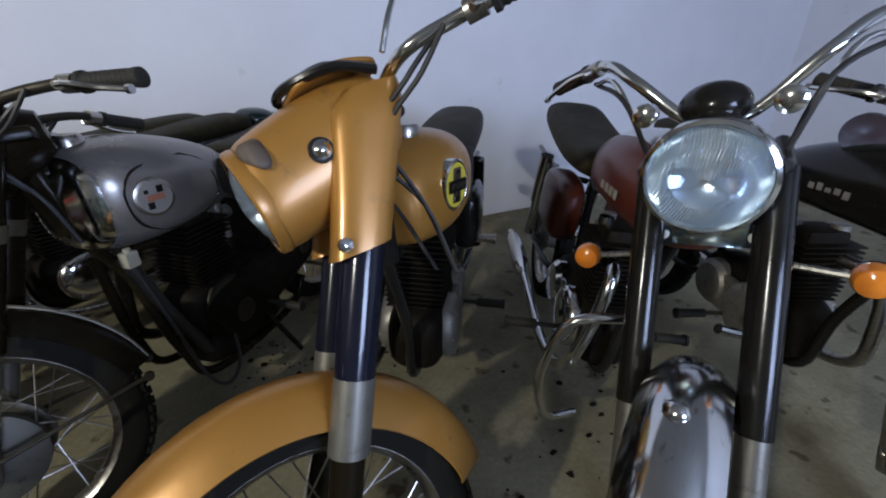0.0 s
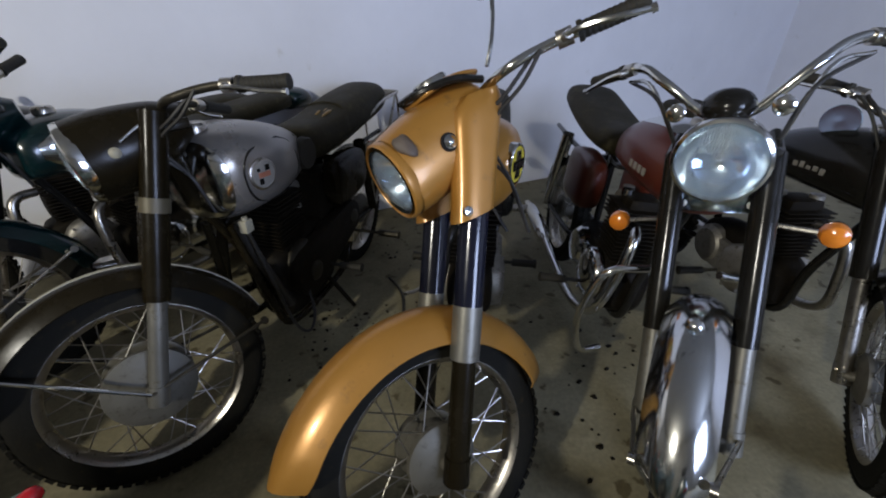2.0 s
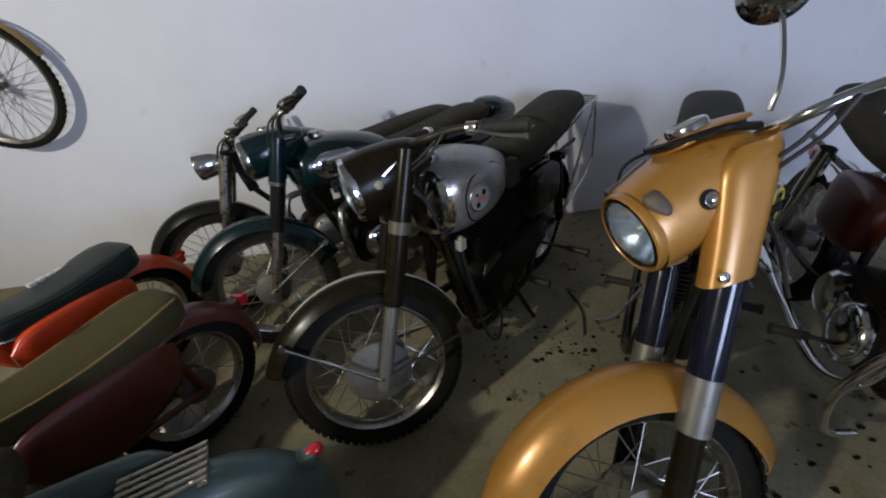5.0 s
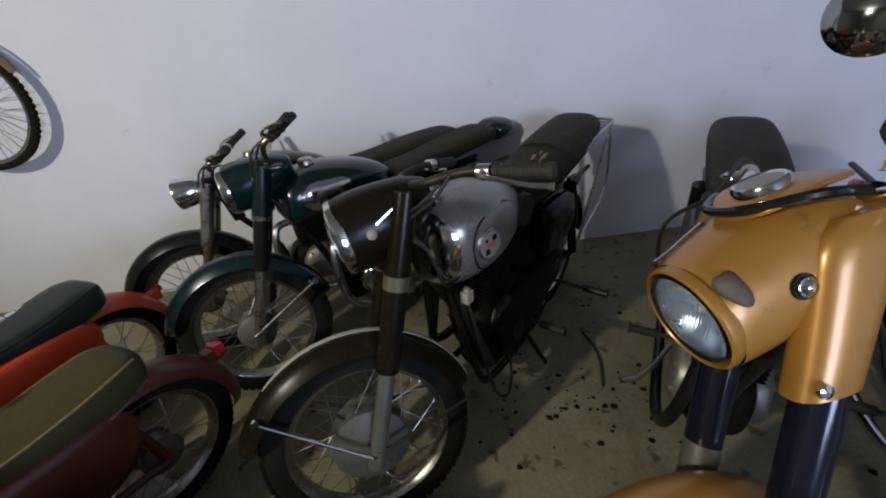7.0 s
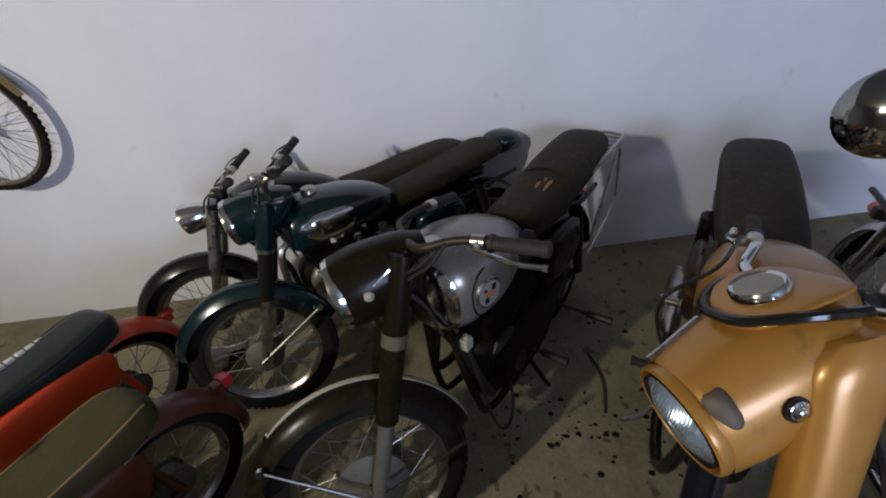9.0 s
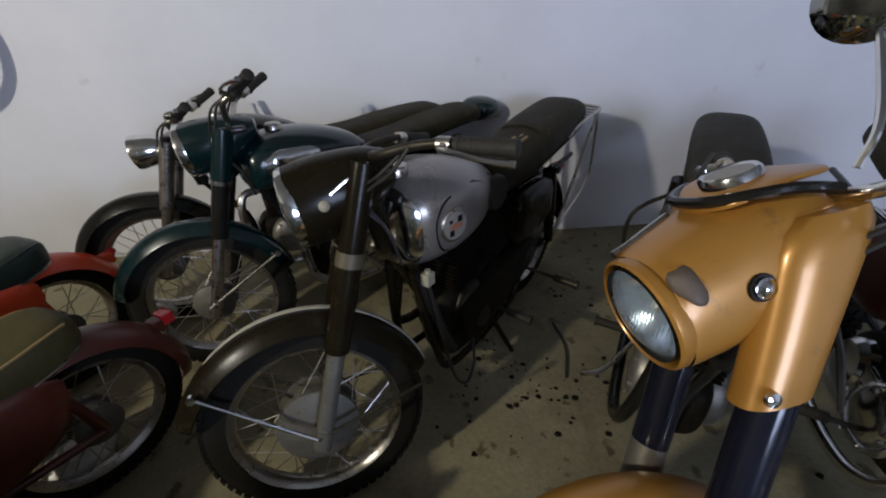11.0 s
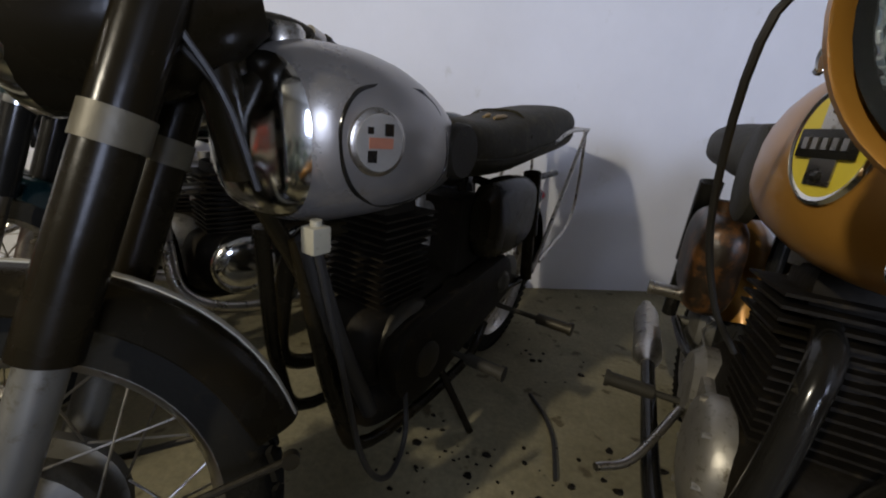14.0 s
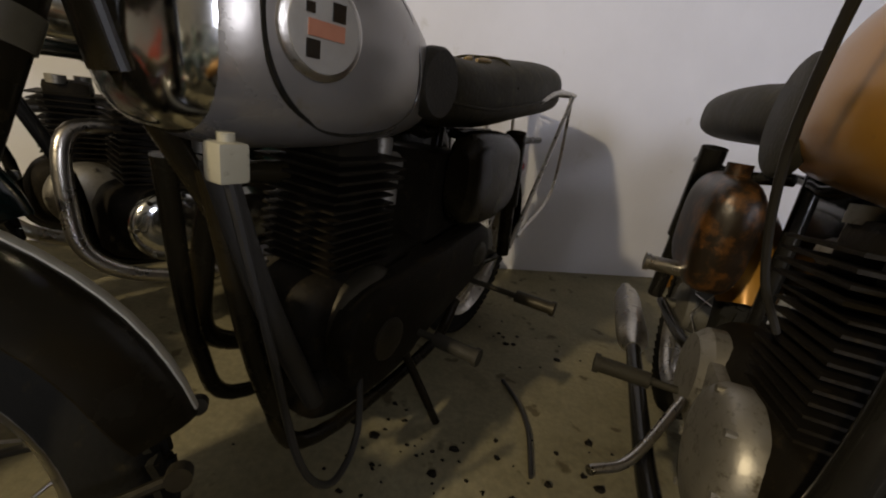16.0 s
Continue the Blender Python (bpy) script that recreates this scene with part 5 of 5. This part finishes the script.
        if stripe:
            for k in range(5):
                part("seat_mark", box(bmesh.new(), x0 + 0.19 + 0.034 * k, -0.084 + 0.002 * k, z + 0.054, 0.027, 0.026, 0.014, 0.003), WHITE, seat, "white worn mark on the seat side")
    else:
        seat = part("seat", loft(bmesh.new(), [(0.2, 0.7, 0.05, 0.02), (0.23, 0.72, 0.1, 0.035), (0.34, 0.72, 0.105, 0.04), (0.46, 0.72, 0.05, 0.03), (0.49, 0.72, 0.02, 0.02)], 2.6), seat_mat, b, "single sprung saddle")
        top = r + 0.31
        if kind == "rack":
            bm = bmesh.new()
            for xx in (-0.06, 0.1):
                box(bm, xx, 0, top, 0.02, 0.12, 0.008, 0.002)
            tube(bm, [(-0.06, 0.045, top), (0.02, 0.0, top - 0.012), (0.1, -0.045, top)], 0.006)
            rack = part("luggage_rack", bm, DULL_CHROME, b, "slatted metal luggage rack")
            for k in range(6):
                part("slat", box(bmesh.new(), 0.02, -0.048 + 0.0192 * k, top + 0.007, 0.18, 0.01, 0.006, 0.002), DULL_CHROME, rack)
        elif kind == "tube":
            ring = [(-0.1, -0.055, top), (-0.115, 0, top), (-0.1, 0.055, top), (0.06, 0.06, top + 0.01), (0.06, -0.06, top + 0.01), (-0.1, -0.055, top)]
            rack = part("luggage_rack", tube(bmesh.new(), ring, 0.009, seg=8), TEAL_LIGHT, b, "pale painted tubular luggage rack")
            for k in range(3):
                y = -0.03 + 0.03 * k
                part("rack_bar", tube(bmesh.new(), [(-0.108, y, top), (0.0, y, top + 0.006), (0.06, y, top + 0.01)], 0.009, seg=8), TEAL_LIGHT, rack)
            part("rack_stay", tube(bmesh.new(), [(0.06, 0, top + 0.008), (0.1, 0, top - 0.03), (0.12, 0, top - 0.06)], 0.008, seg=8), TEAL_LIGHT, rack)
    for s in (1, -1):
        part("fork_leg", tube(bmesh.new(), [(wb, s * 0.07, r), (wb - 0.16, s * 0.07, 0.82)], 0.018), paint, b)
    bar = part("handlebar", tube(bmesh.new(), [(wb - 0.3, 0.3, 0.95), (wb - 0.2, 0.16, 0.95), (wb - 0.17, 0, 0.86), (wb - 0.2, -0.16, 0.95), (wb - 0.3, -0.3, 0.95)], 0.011), DULL_CHROME, b)
    for s in (1, -1):
        part("grip", tube(bmesh.new(), [(wb - 0.31, s * 0.31, 0.95), (wb - 0.24, s * 0.21, 0.952)], 0.016), GRIP, bar)
    lamp_unit(b, Matrix.Translation((wb - 0.05, 0, 0.8)), 0.065, True, paint, 0.14)
    bm = tube(bmesh.new(), [(0.3, 0.06, 0.22), (0.32, 0.16, 0.012)], 0.01)
    tube(bm, [(0.3, -0.06, 0.22), (0.32, -0.16, 0.012)], 0.01)
    part("stand", bm, BLACK, b)
    return b


moped("orange-red moped with a black seat and white marks", -1.15, 1.11, 266, ORANGE_RED, ORANGE_RED, DARK_VINYL, "seat", "round", stripe=True)
moped("maroon moped with a long olive-brown seat", -0.605, 0.8, 257, MAROON, MAROON, OLIVE_VINYL, "seat", "square", seat_len=0.62)
moped("grey-green moped with a slatted luggage rack", -0.102, 0.355, 221, TEAL, TEAL, LEATHER, "rack", rear_r=0.25)
moped("pale grey-green moped with a tubular rack", 0.323, 0.151, 223, TEAL, TEAL, LEATHER, "tube", rear_r=0.25)
moped("grey-green moped with a deep mudguard", 0.698, 0.015, 247, TEAL, TEAL, LEATHER, "plain", rear_r=0.25)
moped("grey-green moped with a red tail lamp", 1.25, -0.188, 250, TEAL, TEAL, LEATHER, "rack")


def bicycle():
    """An old bicycle hung on the wall by its frame."""
    x0 = -2.26
    root = new("bicycle")
    ang = math.degrees(math.atan(WALL_SLOPE))
    root.matrix_world = pose(x0, wy(x0) - 0.10, 0.96, 0, 0, ang)
    tagged(root, "old bicycle with a tan mudguard hung on the wall", "bicycle")
    for xx in (0.0, -1.05):
        wheel("wheel", root, (xx, 0, 0.33), 0.34, 0.312, 0.036, 0.022, I4, rim_mat=DULL_CHROME, spokes=32, label="thin spoked bicycle wheel")
    part("mudguard", arc_guard(bmesh.new(), 0, 0.33, 0.362, 20, 150, 0.024, 0.012), TAN, root, "tan painted bicycle mudguard")
    bm = tube(bmesh.new(), [(0, 0, 0.33), (-0.12, 0, 0.75), (-0.16, 0, 0.9)], 0.014)
    tube(bm, [(-0.13, 0, 0.78), (-0.68, 0, 0.8)], 0.014)
    tube(bm, [(-0.11, 0, 0.7), (-0.6, 0, 0.28)], 0.014)
    tube(bm, [(-0.7, 0, 0.86), (-0.6, 0, 0.28), (-1.05, 0, 0.33)], 0.012)
    tube(bm, [(-0.68, 0, 0.8), (-1.05, 0, 0.33)], 0.009)
    part("frame", bm, BLACK, root)
    part("handlebar", tube(bmesh.new(), [(-0.3, 0.25, 0.9), (-0.16, 0.2, 0.95), (-0.16, 0, 0.92), (-0.16, -0.02, 0.92)], 0.011), DULL_CHROME, root)
    part("saddle", loft(bmesh.new(), [(-0.58, 0.9, 0.02, 0.015), (-0.7, 0.91, 0.06, 0.03), (-0.8, 0.92, 0.08, 0.035), (-0.83, 0.92, 0.05, 0.02)], 2.4), LEATHER, root)
    bm = tube(bmesh.new(), [(-0.4, 0.0, 0.79), (-0.4, 0.13, 0.79), (-0.4, 0.14, 0.84)], 0.008)
    part("wall_hook", bm, DULL_CHROME, root, "iron wall hook")
    return root


bicycle()


def round_mirror():
    """A round mirror clamped on a stem by the black machine's bar."""
    root = new("mirror")
    root.matrix_world = pose(2.3, 1.05, 0.98, 0, 0, 205)
    tagged(root, "round mirror on a short stem beside a handlebar, tinted pale blue for its reflection", "mirror")
    part("shell", lathe(bmesh.new(), [(-0.035, 0.004), (-0.03, 0.025), (-0.015, 0.045), (0.0, 0.052), (0.006, 0.05), (0.004, 0.002)], Matrix.Rotation(radians(-90), 4, "Z"), 28), BLUE_MIRROR, root)
    part("stem", tube(bmesh.new(), [(0, 0, -0.045), (-0.02, 0.02, -0.1), (-0.04, 0.05, -0.13)], 0.006), DULL_CHROME, root)
    return root


round_mirror()


def crumpled(name, label, category, x, y, z, sx, sy, sz, material, seed):
    """A crushed rag or bag lying on the floor."""
    rng = random.Random(seed)
    bm = bmesh.new()
    bmesh.ops.create_icosphere(bm, subdivisions=4, radius=1)
    waves = [(Vector((rng.uniform(-1, 1), rng.uniform(-1, 1), rng.uniform(-1, 1))) * rng.uniform(3, 9), rng.uniform(0, 6)) for _ in range(14)]
    for v in bm.verts:
        g = 1 + sum(0.05 * abs(math.sin(v.co.dot(w) + p)) for w, p in waves) - 0.3
        v.co = Vector((v.co.x * sx * g, v.co.y * sy * g, max(-0.8, v.co.z) * sz * g))
    low = min(v.co.z for v in bm.verts)
    for v in bm.verts:
        v.co.z -= low
    ob = link(name, bm, material)
    ob.matrix_world = pose(x, y, z, 0, 0, seed * 40)
    return tagged(ob, label, category)


crumpled("plastic_bag", "crumpled white plastic bag beside the maroon moped", "bag", -0.74, 0.78, 0.0, 0.11, 0.08, 0.09, WHITE, 3)
crumpled("rag", "crumpled pale rag on the floor by the wall", "rag", -1.14, 1.45, 0.0, 0.1, 0.07, 0.06, WHITE, 5)

tagged(link("strap", tube(bmesh.new(), [(0.84, 1.86, 0.006), (0.88, 1.77, 0.006), (0.9, 1.68, 0.006), (0.9, 1.6, 0.006), (0.895, 1.52, 0.006)], 0.006, seg=8), CABLE), "thin dark curved cord lying on the concrete", "cord")


def floor_debris():
    """Oil flakes and crumbs of dirt under the machines."""
    rng = random.Random(11)
    bm = bmesh.new()
    spots = [(0.56, 1.55, 0.09), (0.7, 1.48, 0.08), (0.75, 1.46, 0.12), (1.0, 1.5, 0.12), (0.95, 2.1, 0.12), (1.75, 1.05, 0.14), (0.5, 1.3, 0.12), (1.85, 1.25, 0.14), (0.98, 1.35, 0.15), (1.55, 0.8, 0.15)]
    for cx, cy, sp in spots:
        for _ in range(16):
            x, y, q = rng.gauss(cx, sp), rng.gauss(cy, sp), rng.choice((0.004, 0.006, 0.009, 0.014))
            if y > wy(x) - 0.03:
                continue
            n = rng.randint(5, 7)
            a0 = rng.uniform(0, 6)
            low, top = [], []
            for k in range(n):
                a = a0 + 2 * math.pi * k / n
                d = q * rng.uniform(0.6, 1.3)
                low.append(bm.verts.new((x + d * math.cos(a), y + d * 0.8 * math.sin(a), 0.0)))
                top.append(bm.verts.new((x + 0.7 * d * math.cos(a), y + 0.56 * d * math.sin(a), q * rng.uniform(0.25, 0.6))))
            bm.faces.new(top)
            for k in range(n):
                bm.faces.new((low[k], low[(k + 1) % n], top[(k + 1) % n], top[k]))
    tagged(link("debris", bm, ENGINE, False), "dark oily crumbs scattered on the concrete floor", "debris", kind="stuff")


floor_debris()
